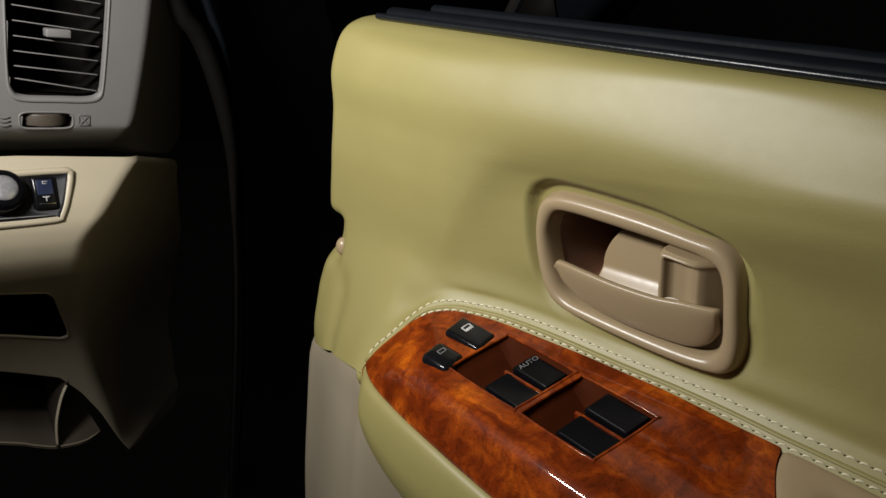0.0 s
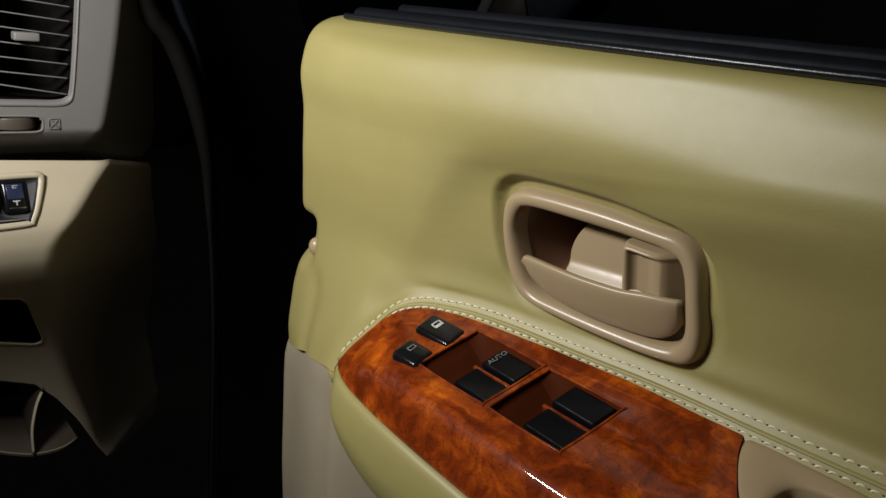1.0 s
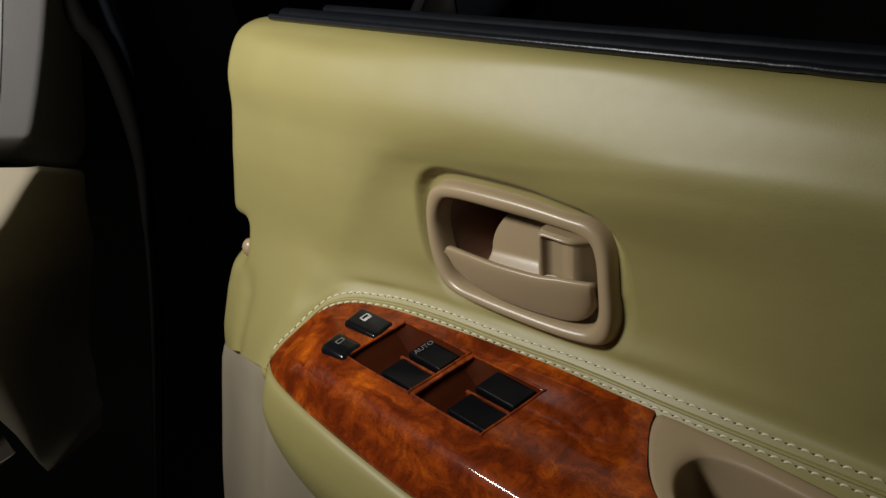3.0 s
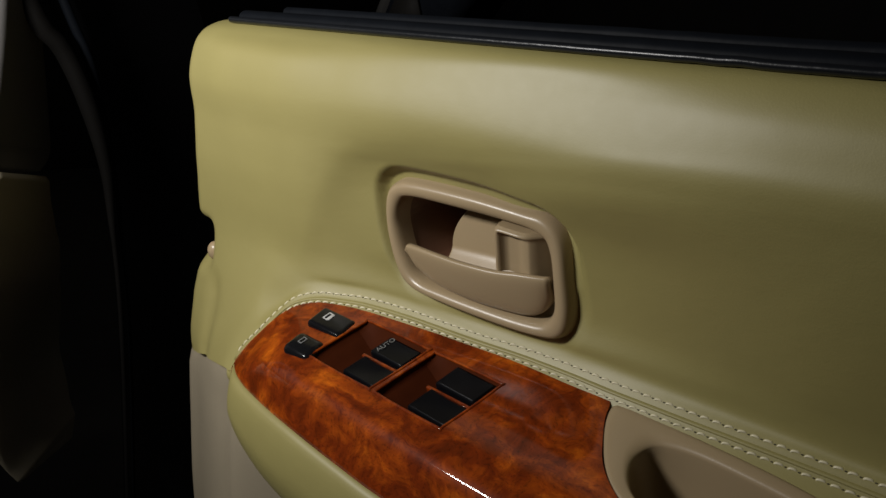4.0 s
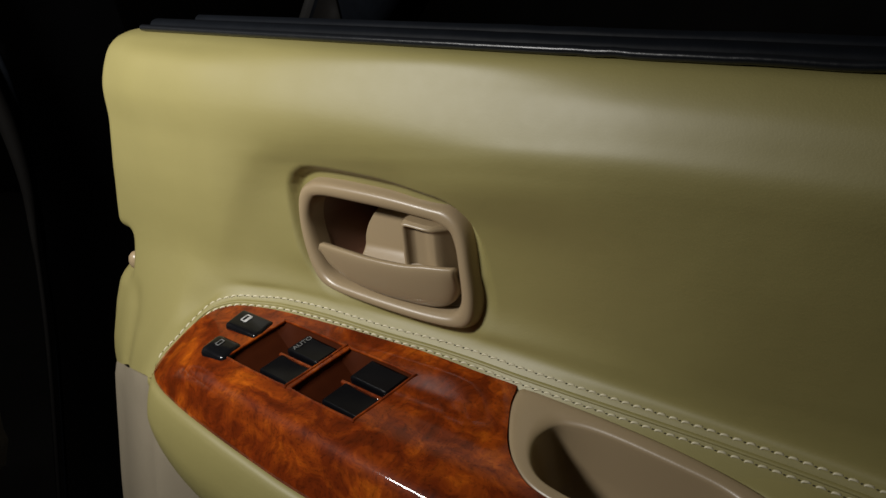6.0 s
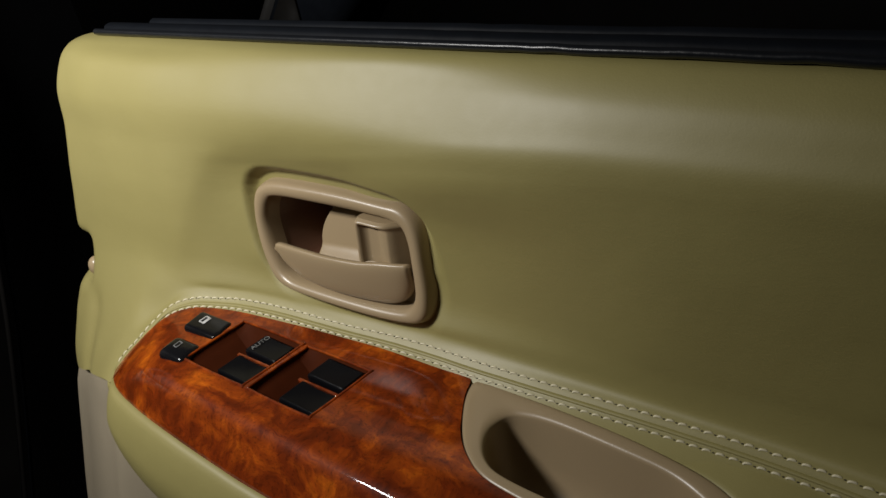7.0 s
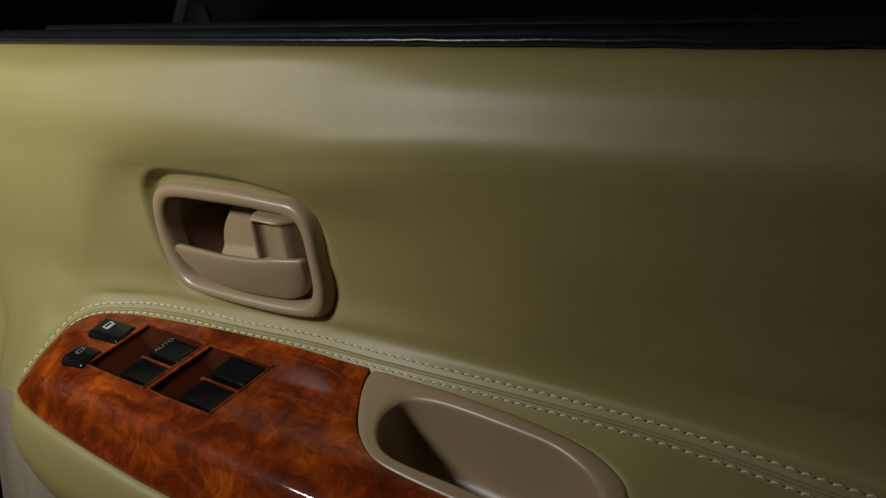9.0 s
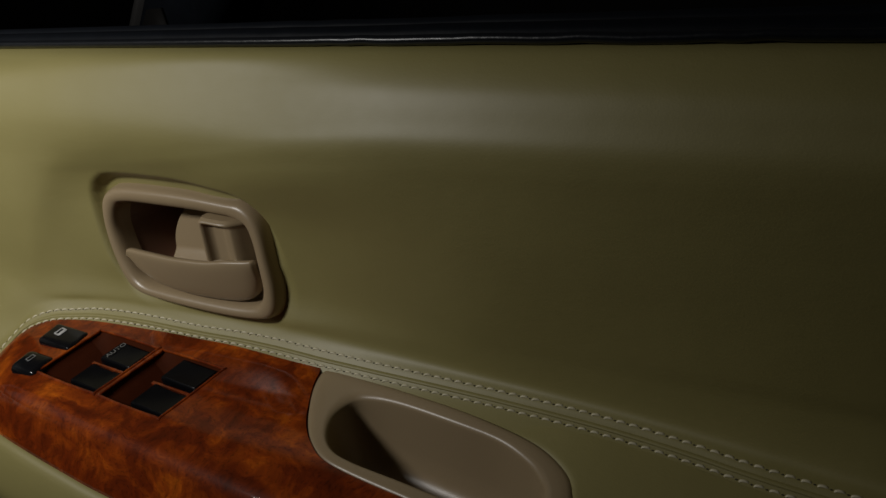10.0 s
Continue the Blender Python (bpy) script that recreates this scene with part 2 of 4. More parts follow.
DULL = surface("dull_black_rubber", (0.005, 0.006, 0.008), 0.55, spec=0.06, mottle=0.3, scale=80, grain=0.4, grain_scale=120)
MIRROR_PAINT = surface("dusty_grey_paint", (0.020, 0.019, 0.018), 0.7, spec=0.2, mottle=0.15)
DARK = surface("dark_void_plastic", (0.005, 0.0045, 0.004), 0.7, spec=0.08, mottle=0.3)
THREAD = surface("cream_thread", (0.63, 0.58, 0.41), 0.42, mottle=0.1, scale=600)
HOLE = surface("needle_hole", (0.035, 0.028, 0.012), 0.8, mottle=0.2)
WHITE = surface("white_print", (0.45, 0.45, 0.44), 0.5, mottle=0.05)
GREY = surface("grey_print", (0.16, 0.16, 0.16), 0.5, mottle=0.05)
CHARCOAL = surface("charcoal_plastic", (0.020, 0.020, 0.023), 0.34, mottle=0.1)
BLUE = surface("blue_grey_key", (0.020, 0.028, 0.062), 0.25, mottle=0.1)
CHROME = surface("dull_chrome", (0.62, 0.62, 0.60), 0.22, metal=1.0, mottle=0.05)
PAINT = surface("dark_body_paint", (0.007, 0.007, 0.008), 0.36, mottle=0.2, coat=0.2)
CONCRETE = surface("dark_concrete", (0.05, 0.048, 0.045), 0.85, mottle=0.3, scale=3, grain=0.4, grain_scale=60)
CARPET = surface("dark_carpet", (0.050, 0.042, 0.034), 0.95, mottle=0.4, scale=200, grain=0.9, grain_scale=600)

# ---- the car door ----
car_door = thing("car_door", LEVEL, "open car door with khaki leather lining and burl wood panel", "car door")


def rest(x, y):
    """The armrest's top plane, inclined a little towards the cabin."""
    return 0.9004 + 0.1818 * (y + 0.0308) - 0.0485 * (x - 0.0346)


def droop(x, y):
    """The armrest's front end bends down, its inboard corner most."""
    return 4.5 * np.maximum(0, -0.050 - (x + 0.8 * (y + 0.03))) ** 2


def crest(y):
    """How far the panel has fallen past its rounded inboard edge."""
    t = np.maximum(0, -0.070 - y)
    r = 0.0092
    return np.where(t < 0.008, r - np.sqrt(np.maximum(r * r - np.minimum(t, 0.008) ** 2, 0)), 0.00466 + 1.76 * (t - 0.008))


def wood_z(x, y):
    return rest(x, y) - droop(x, y) - crest(y)


def belt(x):
    return 1.0640 - 0.028 * x


# outlines of the interior handle, in the door's length and height
HANDLE_OUT = spline([(-0.0160, 0.9570), (-0.0172, 0.9790), (-0.0105, 0.9875), (0.0032, 0.9899), (0.0421, 0.9883), (0.0765, 0.9848), (0.0895, 0.9826),
                     (0.0978, 0.9725), (0.1014, 0.953), (0.1036, 0.9360), (0.1010, 0.9240), (0.0906, 0.9202), (0.0648, 0.9199), (0.0265, 0.9228),
                     (0.0015, 0.9273), (-0.0091, 0.9371)], 160, True)
HANDLE_IN = spline([(-0.0100, 0.9610), (-0.0102, 0.9705), (-0.0067, 0.9775), (0.0006, 0.9801), (0.0278, 0.9790), (0.0609, 0.9771), (0.0830, 0.9740),
                    (0.0898, 0.9662), (0.0930, 0.9488), (0.0940, 0.9372), (0.0910, 0.9302), (0.0845, 0.9272), (0.0618, 0.9272), (0.0234, 0.9300), (0.0048, 0.9332),
                    (-0.0040, 0.9437)], 160, True)
MIDDLE = np.array([0.045, 0.956])
HANDLE_IN = MIDDLE + (HANDLE_IN - MIDDLE) * [0.985, 0.975]


def handle_y(x, z):
    return 0.08 * x + 0.12 * (z - 0.957)


waist = table([-0.26, -0.12, -0.085, -0.03, 0.0, 0.1, 0.2, 0.3, 0.75], [-0.008, -0.012, -0.011, 0.001, 0.005, 0.0125, 0.0175, 0.019, 0.019])
bulge = table([-0.26, -0.21, -0.15, -0.1, -0.04, 0.0, 0.08, 0.2, 0.75], [-0.003, -0.005, -0.009, -0.0095, -0.0055, -0.004, -0.004, -0.006, -0.006])
seam_y = table([-0.107, -0.096, -0.09, -0.0833, -0.0726, -0.0612, -0.0493, -0.0372, 0.003, 0.0422, 0.0786, 0.114, 0.1444, 0.2074, 0.235, 0.270, 0.285, 0.3085, 0.34, 0.75],
               [-0.055, -0.041, -0.0325, -0.0255, -0.0195, -0.0150, -0.0115, -0.0090, -0.0043, 0.0004, 0.0034, 0.0046, 0.0054, 0.0087, 0.0100, 0.0109, 0.0107, 0.0096, 0.0070,
                -0.008])
end_y = table([-0.26, -0.20, -0.15, -0.115, -0.108, -0.104, -0.10, -0.09, -0.08, -0.06, -0.04, 0.0, 0.05, 0.10, 0.13, 0.25, 0.75],
              [-0.021, -0.044, -0.059, -0.0675, -0.0680, -0.0650, -0.061, -0.049, -0.038, -0.029, -0.022, -0.0145, -0.0110, -0.0080, -0.0035, -0.0065, -0.0200])
end_z = table([-0.26, -0.20, -0.15, -0.115, -0.108, -0.10], [0.8130, 0.8336, 0.8524, 0.8638, 0.8648, 0.8680])
edge_shift = table([0.80, 0.818, 0.823, 0.828, 0.835, 0.850, 0.87, 0.882, 0.892, 0.905, 0.937, 0.97, 1.02, 1.06], [0.012, 0.0050, -0.0010, -0.0065, -0.0110, -0.0140, -0.0150, -0.0128, -0.0098, -0.0070, -0.005, 0.001, 0.009, 0.011])
crease_z = table([-0.26, 0.0, 0.10, 0.15, 0.20, 0.35, 0.75], [1.012, 1.0135, 1.0155, 1.0173, 1.0193, 1.0190, 1.018])
FIELD = np.vstack([spline([(-0.098, 0.890), (-0.095, 0.914), (-0.0925, 0.926), (-0.079, 0.956), (-0.060, 0.985), (-0.046, 1.0015), (-0.028, 1.010), (-0.005, 1.0135), (0.06, 1.015)], 40),
                   [(0.30, 1.017), (0.30, 0.70), (-0.10, 0.70)]])
FRONT = -0.222


def trim_column(x, rows):
    """The trim's section at one place along the door, from the window down to the armrest."""
    yw, yb, zb = waist(x), bulge(x), belt(x)
    ys = seam_y(x)
    zs = rest(x, ys) - droop(x, ys) + 0.0030
    ye = end_y(x)
    w = ease(-0.120, -0.082, x)
    k = ease(0.10, 0.24, x)
    q = ease(0.02, 0.13, x)
    over = [(yw - 0.001 - 0.0067 * k, 0.934), (yw - 0.0045 - 0.0003 * k, 0.9205), ((0.42 + 0.08 * k) * yw + (0.58 - 0.08 * k) * ys, zs + 0.0062 + 0.0026 * q - 0.0018 * k), (ys - 0.0005, zs + 0.0004 + 0.0020 * q),
            (ys - 0.0045, rest(x, ys - 0.0045) - droop(x, ys - 0.0045) + 0.0014 + 0.0004 * q), (ye, wood_z(x, ye) - 0.0020)]
    ez = end_z(x)
    s = np.array([0.0, 0.2, 0.45, 0.65, 0.85, 1.0])
    nose = np.stack([yw - 0.001 + (ye - yw) * s ** 1.5 + 0.0022 * (s == 1), 0.934 + (ez - 0.934) * s], 1)
    low = w * np.array(over, float) + (1 - w) * nose
    soft = np.array([(0.034, zb - 0.0010), (0.021, zb - 0.0014), (0.0095, zb - 0.0055), (yb + 0.0065, zb - 0.0150), (yb, zb - 0.035), (0.88 * yb + 0.12 * yw, zb - 0.058),
                     (0.69 * yb + 0.31 * yw, 0.67 * (zb - 0.058) + 0.33 * 0.978), (0.49 * yb + 0.51 * yw, 0.33 * (zb - 0.058) + 0.67 * 0.978), (0.30 * yb + 0.70 * yw, 0.978), (0.1 * yb + 0.9 * yw, 0.958)])
    zc = crease_z(x)
    sharp = np.array([(0.034, zb - 0.0010), (0.022, zb - 0.0014), (0.0125, zb - 0.0045), (yb + 0.38 * (zb - 0.0145 - zc), zb - 0.0145), (yb + 0.0036, zc + 0.0105), (yb + 0.0012, zc + 0.0030),
                      (yb + 0.0014, zc - 0.0050), (yb + 0.0034, zc - 0.0160), (0.30 * yb + 0.70 * yw - 0.0094 * k, 0.978), (0.1 * yb + 0.9 * yw - 0.0102 * k, 0.958)])
    c = ease(-0.03, 0.14, x)
    top = c * sharp + (1 - c) * soft
    return spline(np.vstack([top, low]), rows)


def upper_trim():
    xs = np.r_[np.linspace(FRONT, FRONT + 0.016, 9), np.arange(FRONT + 0.019, -0.042, 0.003), np.arange(-0.042, 0.126, 0.0015), np.arange(0.126, 0.42, 0.003), np.linspace(0.425, 0.75, 20)]
    rows = 170
    g = np.zeros((rows, len(xs), 3))
    for j, x in enumerate(xs):
        yz = trim_column(x, rows)
        g[:, j, 0], g[:, j, 1:] = x, yz
    z = g[..., 2]
    # the front edge rolls away from the cabin, slants, and is scalloped round the plug
    r = 0.016
    d = np.clip(FRONT + r - g[..., 0], 0, r)
    g[..., 1] += r - np.sqrt(np.maximum(r * r - d * d, 0))
    g[..., 2] -= 0.55 * (r - np.sqrt(np.maximum(r * r - d * d, 0))) * ease(1.02, 1.06, z)
    g[..., 2] -= 0.005 * np.clip((FRONT + 0.034 - g[..., 0]) / 0.034, 0, 1) ** 2 * ease(1.025, 1.060, z)
    near = 1 - ease(FRONT, FRONT + 0.09, g[..., 0])
    g[..., 0] += edge_shift(z) * near
    scoop = np.exp(-((z - 0.912) / 0.017) ** 4) * (1 - ease(FRONT + 0.018, FRONT + 0.032, xs[None, :]))
    g[..., 0] -= 0.003 * scoop * (1 - ease(FRONT, FRONT + 0.045, xs[None, :]))
    g[..., 1] += 0.014 * scoop
    # a shallow valley behind the front corner
    g[..., 1] += 0.0026 * np.exp(-((g[..., 0] + 0.190 - 0.30 * (0.895 - z)) / 0.010) ** 2) * ease(0.832, 0.850, z) * (1 - ease(0.880, 0.902, z))
    # a soft fold bounds the sunk field of the handle, bending down to the armrest
    d = beyond(FIELD, g[..., 0], z)
    g[..., 1] -= 0.0020 * np.exp(-(d / np.where(d > 0, 0.032, 0.013)) ** 2) * ease(0.900, 0.918, z) * (1 - ease(-0.030, 0.045, g[..., 0]))
    # the leather dips round the handle
    far = beyond(HANDLE_OUT[::2], g[..., 0], g[..., 2])
    dip = np.where((np.abs(g[..., 0] - 0.045) < 0.11) & (np.abs(z - 0.956) < 0.085), 1.0, 0.0)
    lean = 1.0 - 0.85 * (1 - ease(0.924, 0.945, z))
    front = 1 - ease(0.045, 0.095, g[..., 0])
    level = handle_y(g[..., 0], z) + 0.0022
    g[..., 1] += dip * lean * 0.6 * front * (1 - ease(0.003, 0.046, far)) * (1 - ease(0.974, 1.024, z)) * (level - g[..., 1])
    g[..., 1] += dip * lean * (0.0064 * front + 0.0018 * (1 - front)) * (1 - ease(0.0028, 0.0092, far))
    sink = np.maximum(0.0, handle_y(g[..., 0], z) + 0.0062 - g[..., 1])
    g[..., 1] += dip * lean * (1 - front) * np.minimum(sink, 0.014) * (1 - ease(0.0015, 0.0085, far))
    # back flange along the front edge
    back = g[:, :1].copy()
    back[..., 1] += 0.030
    back[..., 0] += 0.004
    g = np.concatenate([back, g], 1)
    mid = (g[:-1, :-1] + g[1:, 1:]) / 2
    inside = beyond(HANDLE_OUT[::2], mid[..., 0], mid[..., 2]) < -0.005
    return sheet(g, ~(inside & (mid[..., 1] > -0.02) & (mid[..., 2] > 0.915)))


trim = part("upper_trim", upper_trim(), LEATHER, car_door, "khaki leather upper door lining with soft creases")

# plug in the scallop of the front edge
part("trim_plug", ball((-0.2078, -0.0085, 0.9038), (0.0062, 0.006, 0.0075)), PLASTIC, car_door, "small beige plastic plug")


# ---- stitched seam ----
wood_top = table([-0.107, -0.104, -0.096, -0.090, -0.0833, -0.0726, -0.0612, -0.0493, -0.037, 0.0, 0.046, 0.0825, 0.117, 0.1305, 0.1337, 0.140, 0.147, 0.1556, 0.168,
                  0.182, 0.209, 0.30],
                 [-0.0630, -0.0575, -0.0490, -0.0395, -0.0318, -0.0256, -0.0208, -0.0170, -0.0136, -0.0085, -0.0042, -0.0012, -0.0003, -0.0006, -0.0098, -0.022,
                  -0.0331, -0.0412, -0.0481, -0.0505, -0.052, -0.053])
wood_low = table([-0.107, -0.0963, -0.0825, -0.0713, -0.0566, -0.0428, -0.0262, -0.0117, 0.0014, 0.025, 0.05, 0.30],
                 [-0.0630, -0.0698, -0.0758, -0.0788, -0.0815, -0.0836, -0.0854, -0.0864, -0.0869, -0.0875, -0.0880, -0.0886])


def trim_z(x, y):
    """The height of the leather where it turns onto the armrest."""
    yz = trim_column(x, 160)[90:]
    yz = yz[yz[:, 1] < rest(x, y) + 0.0085]
    k = np.argsort(yz[:, 0])
    return float(np.interp(y, yz[k, 0], yz[k, 1]))


def seam_path(off):
    """A line beside the panel's outboard edge; off: away from the panel."""
    xs = np.r_[np.linspace(-0.1068, -0.06, 150), np.linspace(-0.0598, 0.46, 400)]
    w = ease(0.09, 0.15, xs)
    p = np.c_[xs, (1 - w) * wood_top(np.minimum(xs, 0.128)) + w * (seam_y(xs) - 0.0049)]
    p = spline(p[::6], 500)
    way = np.gradient(p, axis=0)
    way /= np.linalg.norm(way, axis=1)[:, None]
    q = p + off * np.stack([-way[:, 1], way[:, 0]], 1)
    return np.array([(x, y, trim_z(x, y)) for x, y in q])


def along(path, pitch):
    s = np.r_[0, np.cumsum(np.linalg.norm(np.diff(path, axis=0), axis=1))]
    at = np.arange(0, s[-1], pitch)
    return np.stack([np.interp(at, s, path[:, k]) for k in range(3)], 1)


for off, r, up in ((0.0029, 0.0017, -0.0006),):
    p = along(seam_path(off), 0.004) + [0, 0, up]
    part("seam_welt", tube(p, r, 10, squash=0.55), LEATHER, car_door, "rolled khaki leather welt along the seam")
for off in (0.0004, 0.0054):
    p = along(seam_path(off), 0.0011) + [0, 0, -0.00006]
    threads, holes = [], []
    for i in range(4, len(p) - 10, 5):
        way = p[i + 4] - p[i]
        way = way / np.linalg.norm(way)
        side = np.array([-way[1], way[0], 0.0]) * np.random.normal(0.00035, 0.00010)
        a, b = p[i] - side, p[i] + way * 0.0041 + side
        lift = np.array([0, 0, 0.00018 + abs(np.random.normal(0, 0.00006))])
        line = [a - [0, 0, 0.0010], a + (b - a) * 0.18, (a + b) / 2 + lift, a + (b - a) * 0.82, b - [0, 0, 0.0010]]
        threads.append(tube(spline(line, 9), [0.00036, 0.00056, 0.00066, 0.00071, 0.00072, 0.00071, 0.00066, 0.00056, 0.00036], 6, squash=0.7))
        holes.append(ball(p[i] + way * 0.0048 - [0, 0, 0.00016], (0.00082, 0.00062, 0.00028), 4))
    tagged(part("stitching", merge(*threads), THREAD, car_door, "cream sewing thread in short stitches"), kind="stuff")
    tagged(part("needle_hole", merge(*holes), HOLE, car_door, "dark needle holes between the stitches"), kind="stuff")


# ---- burl switch panel ----
WELLS = [(-0.0240, 0.0265), (0.0305, 0.0775)]
WELL_Y = (-0.0580, -0.0186)


def skew(x, y):
    return 0.18 * (y + 0.03) * ease(-0.078, -0.060, y) * ease(-0.07, -0.035, x) * (1 - ease(0.08, 0.12, x))


def wood_grid():
    xs = np.unique(np.r_[np.linspace(-0.107, -0.098, 9), np.linspace(-0.098, -0.03, 24), WELLS[0], WELLS[1], np.linspace(-0.0240, 0.0775, 36),
                         np.linspace(0.0775, 0.128, 14), np.linspace(0.1285, 0.172, 40), np.linspace(0.175, 0.30, 26)])
    xs = xs[np.r_[True, np.diff(xs) > 2e-4]]
    k1, k2, k3 = 7, 14, 22
    rows = []
    for x in xs:
        a, b = wood_top(x), wood_low(x)
        hi, lo = WELL_Y[1], WELL_Y[0]
        straight = np.r_[np.linspace(a, hi, k1, endpoint=False), np.linspace(hi, lo, k2, endpoint=False), np.linspace(lo, b, k3)]
        f = np.r_[np.linspace(0, 0.16, k1, endpoint=False), np.linspace(0.16, 0.55, k2, endpoint=False), np.linspace(0.55, 1, k3)]
        free = a + (b - a) * f
        w = ease(-0.062, -0.034, x) * (1 - ease(0.080, 0.125, x))
        rows.append(w * straight + (1 - w) * free)
    y = np.array(rows).T
    x = np.broadcast_to(xs, y.shape)
    g = np.stack([x + skew(x, y), y, wood_z(x, y) + 0.0008], -1)
    mx, my = (x[:-1, :-1] + x[1:, 1:]) / 2, (y[:-1, :-1] + y[1:, 1:]) / 2
    keep = np.ones(mx.shape, bool)
    for a, b in WELLS:
        keep &= ~((mx > a) & (mx < b) & (my > WELL_Y[0]) & (my < WELL_Y[1]))
    return g, keep


def wood_panel():
    g, keep = wood_grid()
    out = [sheet(g, keep)]
    rim = np.concatenate([g[0], g[1:, -1], g[-1, -2::-1], g[-2:0:-1, 0]])
    nxt = np.roll(rim, -1, 0) - np.roll(rim, 1, 0)
    side = np.stack([nxt[:, 1], -nxt[:, 0]], 1)
    side /= np.linalg.norm(side, axis=1)[:, None] + 1e-9
    if beyond(rim[:, :2], rim[40:41, 0] + side[40, 0] * 0.002, rim[40:41, 1] + side[40, 1] * 0.002)[0] < 0:
        side = -side
    lip = rim.copy()
    lip[:, :2] += side * 0.0007
    lip[:, 2] -= 0.0007
    deep = rim - [0, 0, 0.005]
    deep[:, :2] -= side * 0.003
    out.append(rings([rim, lip, deep]))
    wells = []
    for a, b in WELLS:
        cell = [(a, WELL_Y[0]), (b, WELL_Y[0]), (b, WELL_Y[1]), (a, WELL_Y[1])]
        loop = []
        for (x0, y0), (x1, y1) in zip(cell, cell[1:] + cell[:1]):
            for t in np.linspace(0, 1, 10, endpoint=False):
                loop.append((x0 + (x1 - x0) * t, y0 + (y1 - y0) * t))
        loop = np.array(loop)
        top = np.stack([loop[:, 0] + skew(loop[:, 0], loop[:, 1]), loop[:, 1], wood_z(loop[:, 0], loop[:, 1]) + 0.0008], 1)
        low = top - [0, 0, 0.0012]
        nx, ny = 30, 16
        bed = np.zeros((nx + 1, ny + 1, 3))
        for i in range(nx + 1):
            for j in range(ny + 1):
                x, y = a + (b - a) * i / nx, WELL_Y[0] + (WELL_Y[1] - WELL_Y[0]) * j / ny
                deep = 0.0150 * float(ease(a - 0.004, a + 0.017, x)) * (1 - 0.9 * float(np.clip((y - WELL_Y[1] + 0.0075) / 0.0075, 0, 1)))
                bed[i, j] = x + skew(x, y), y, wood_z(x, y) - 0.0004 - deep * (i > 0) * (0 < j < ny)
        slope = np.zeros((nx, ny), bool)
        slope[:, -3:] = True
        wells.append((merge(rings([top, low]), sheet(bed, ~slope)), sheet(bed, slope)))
    return merge(*out), wells


panel_shape, well_shapes = wood_panel()
panel = part("switch_panel", panel_shape, WOOD, car_door, "glossy orange-brown burl wood switch panel")


# well floors and ends take the darkened wood in place of real shade
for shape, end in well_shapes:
    part("switch_well", shape, SHADED_WOOD, panel, "finger well, its wood coloured dark for shade")
    part("well_end", end, SHADED_WOOD, panel, "sloping end of the finger well")
for a, b in WELLS:
    ring = spline([(x + skew(x, y), y, wood_z(x, y) + 0.0006) for x, y in ((a, WELL_Y[0] + 0.003), (a, WELL_Y[1] - 0.003), (a + 0.003, WELL_Y[1]), (b - 0.003, WELL_Y[1]),
                                                                           (b, WELL_Y[1] - 0.003), (b, WELL_Y[0] + 0.003), (b - 0.003, WELL_Y[0]), (a + 0.003, WELL_Y[0]))], 120, True)
    part("well_bead", tube(ring, 0.0009, 8, True), WOOD, panel, "rounded wooden edge of the finger well")


def on_panel(x, y, lift=0.0, turn=0.0, pitch=0.0):
    """A pose on the armrest's inclined top."""
    up = Vector((0.0485, -0.1818, 1)).normalized()
    ahead = Vector((1, 0, -0.0485)).normalized()
    m = Matrix((ahead, up.cross(ahead), up)).transposed().to_4x4()
    return Matrix.Translation((x, y, float(rest(x, y) - droop(x, y)) + lift)) @ m @ pose(0, 0, 0, 0, pitch, turn)


def window_switch(x0, x1, y0, y1, name="window_switch"):
    """A rocker with a raised front lip and a dished top, in a well."""
    cx, cy, sx, sy = (x0 + x1) / 2, (y0 + y1) / 2, x1 - x0, y1 - y0
    nx, ny = 14, 8
    loops = []
    for h, inset in ((-0.014, 0.0), (-0.0022, 0.0), (-0.0008, 0.0005), (-0.0002, 0.0013)):
        o = np.array([(-1, -1), (1, -1), (1, 1), (-1, 1)]) * [sx / 2 - inset, sy / 2 - inset]
        loop = []
        for p, q in zip(o, np.roll(o, -1, 0)):
            loop += [p + (q - p) * t for t in np.linspace(0.04, 0.96, 9)]
        loops.append([(p[0] + 0.13 * p[1], p[1], h + 0.0010 * (1 if h > -0.01 else 0) * (0.5 - p[0] / sx)) for p in loop])
    dish = []
    for j in range(ny + 1):
        for i in range(nx + 1):
            u, v = -1 + 2 * i / nx, -1 + 2 * j / ny
            px, py = u * (sx / 2 - 0.0013), v * (sy / 2 - 0.0013)
            dish.append((px + 0.13 * py, py, -0.0002 + 0.0010 * (0.5 - px / sx) - 0.0011 * (1 - u * u) * (1 - v * v * 0.6)))
    shape = merge(rings(loops), sheet(np.array(dish).reshape(ny + 1, nx + 1, 3)))
    ob = part(name, moved(shape, on_panel(cx, cy, 0.0001)), BLACK, panel, "black window switch")
    return ob


for x0, x1 in ((-0.003, 0.0262), (0.046, 0.0772)):
    part("switch_divider", moved(block((x1 - x0, 0.0022, 0.013), 0.0006), on_panel((x0 + x1) / 2 - 0.0012, -0.0384 + (0.0008 if x0 > 0 else 0), -0.0072)), WOOD, panel)
    part("well_rim", moved(block((0.0016, 0.0385, 0.012), 0.0005), on_panel(x1 - 0.0022, -0.0380, -0.0066, -9)), WOOD, panel)
auto_switch = window_switch(-0.0005, 0.0248, -0.0368, -0.0212)
window_switch(-0.0020, 0.0238, -0.0560, -0.0400)
window_switch(0.0490, 0.0757, -0.0360, -0.0195)
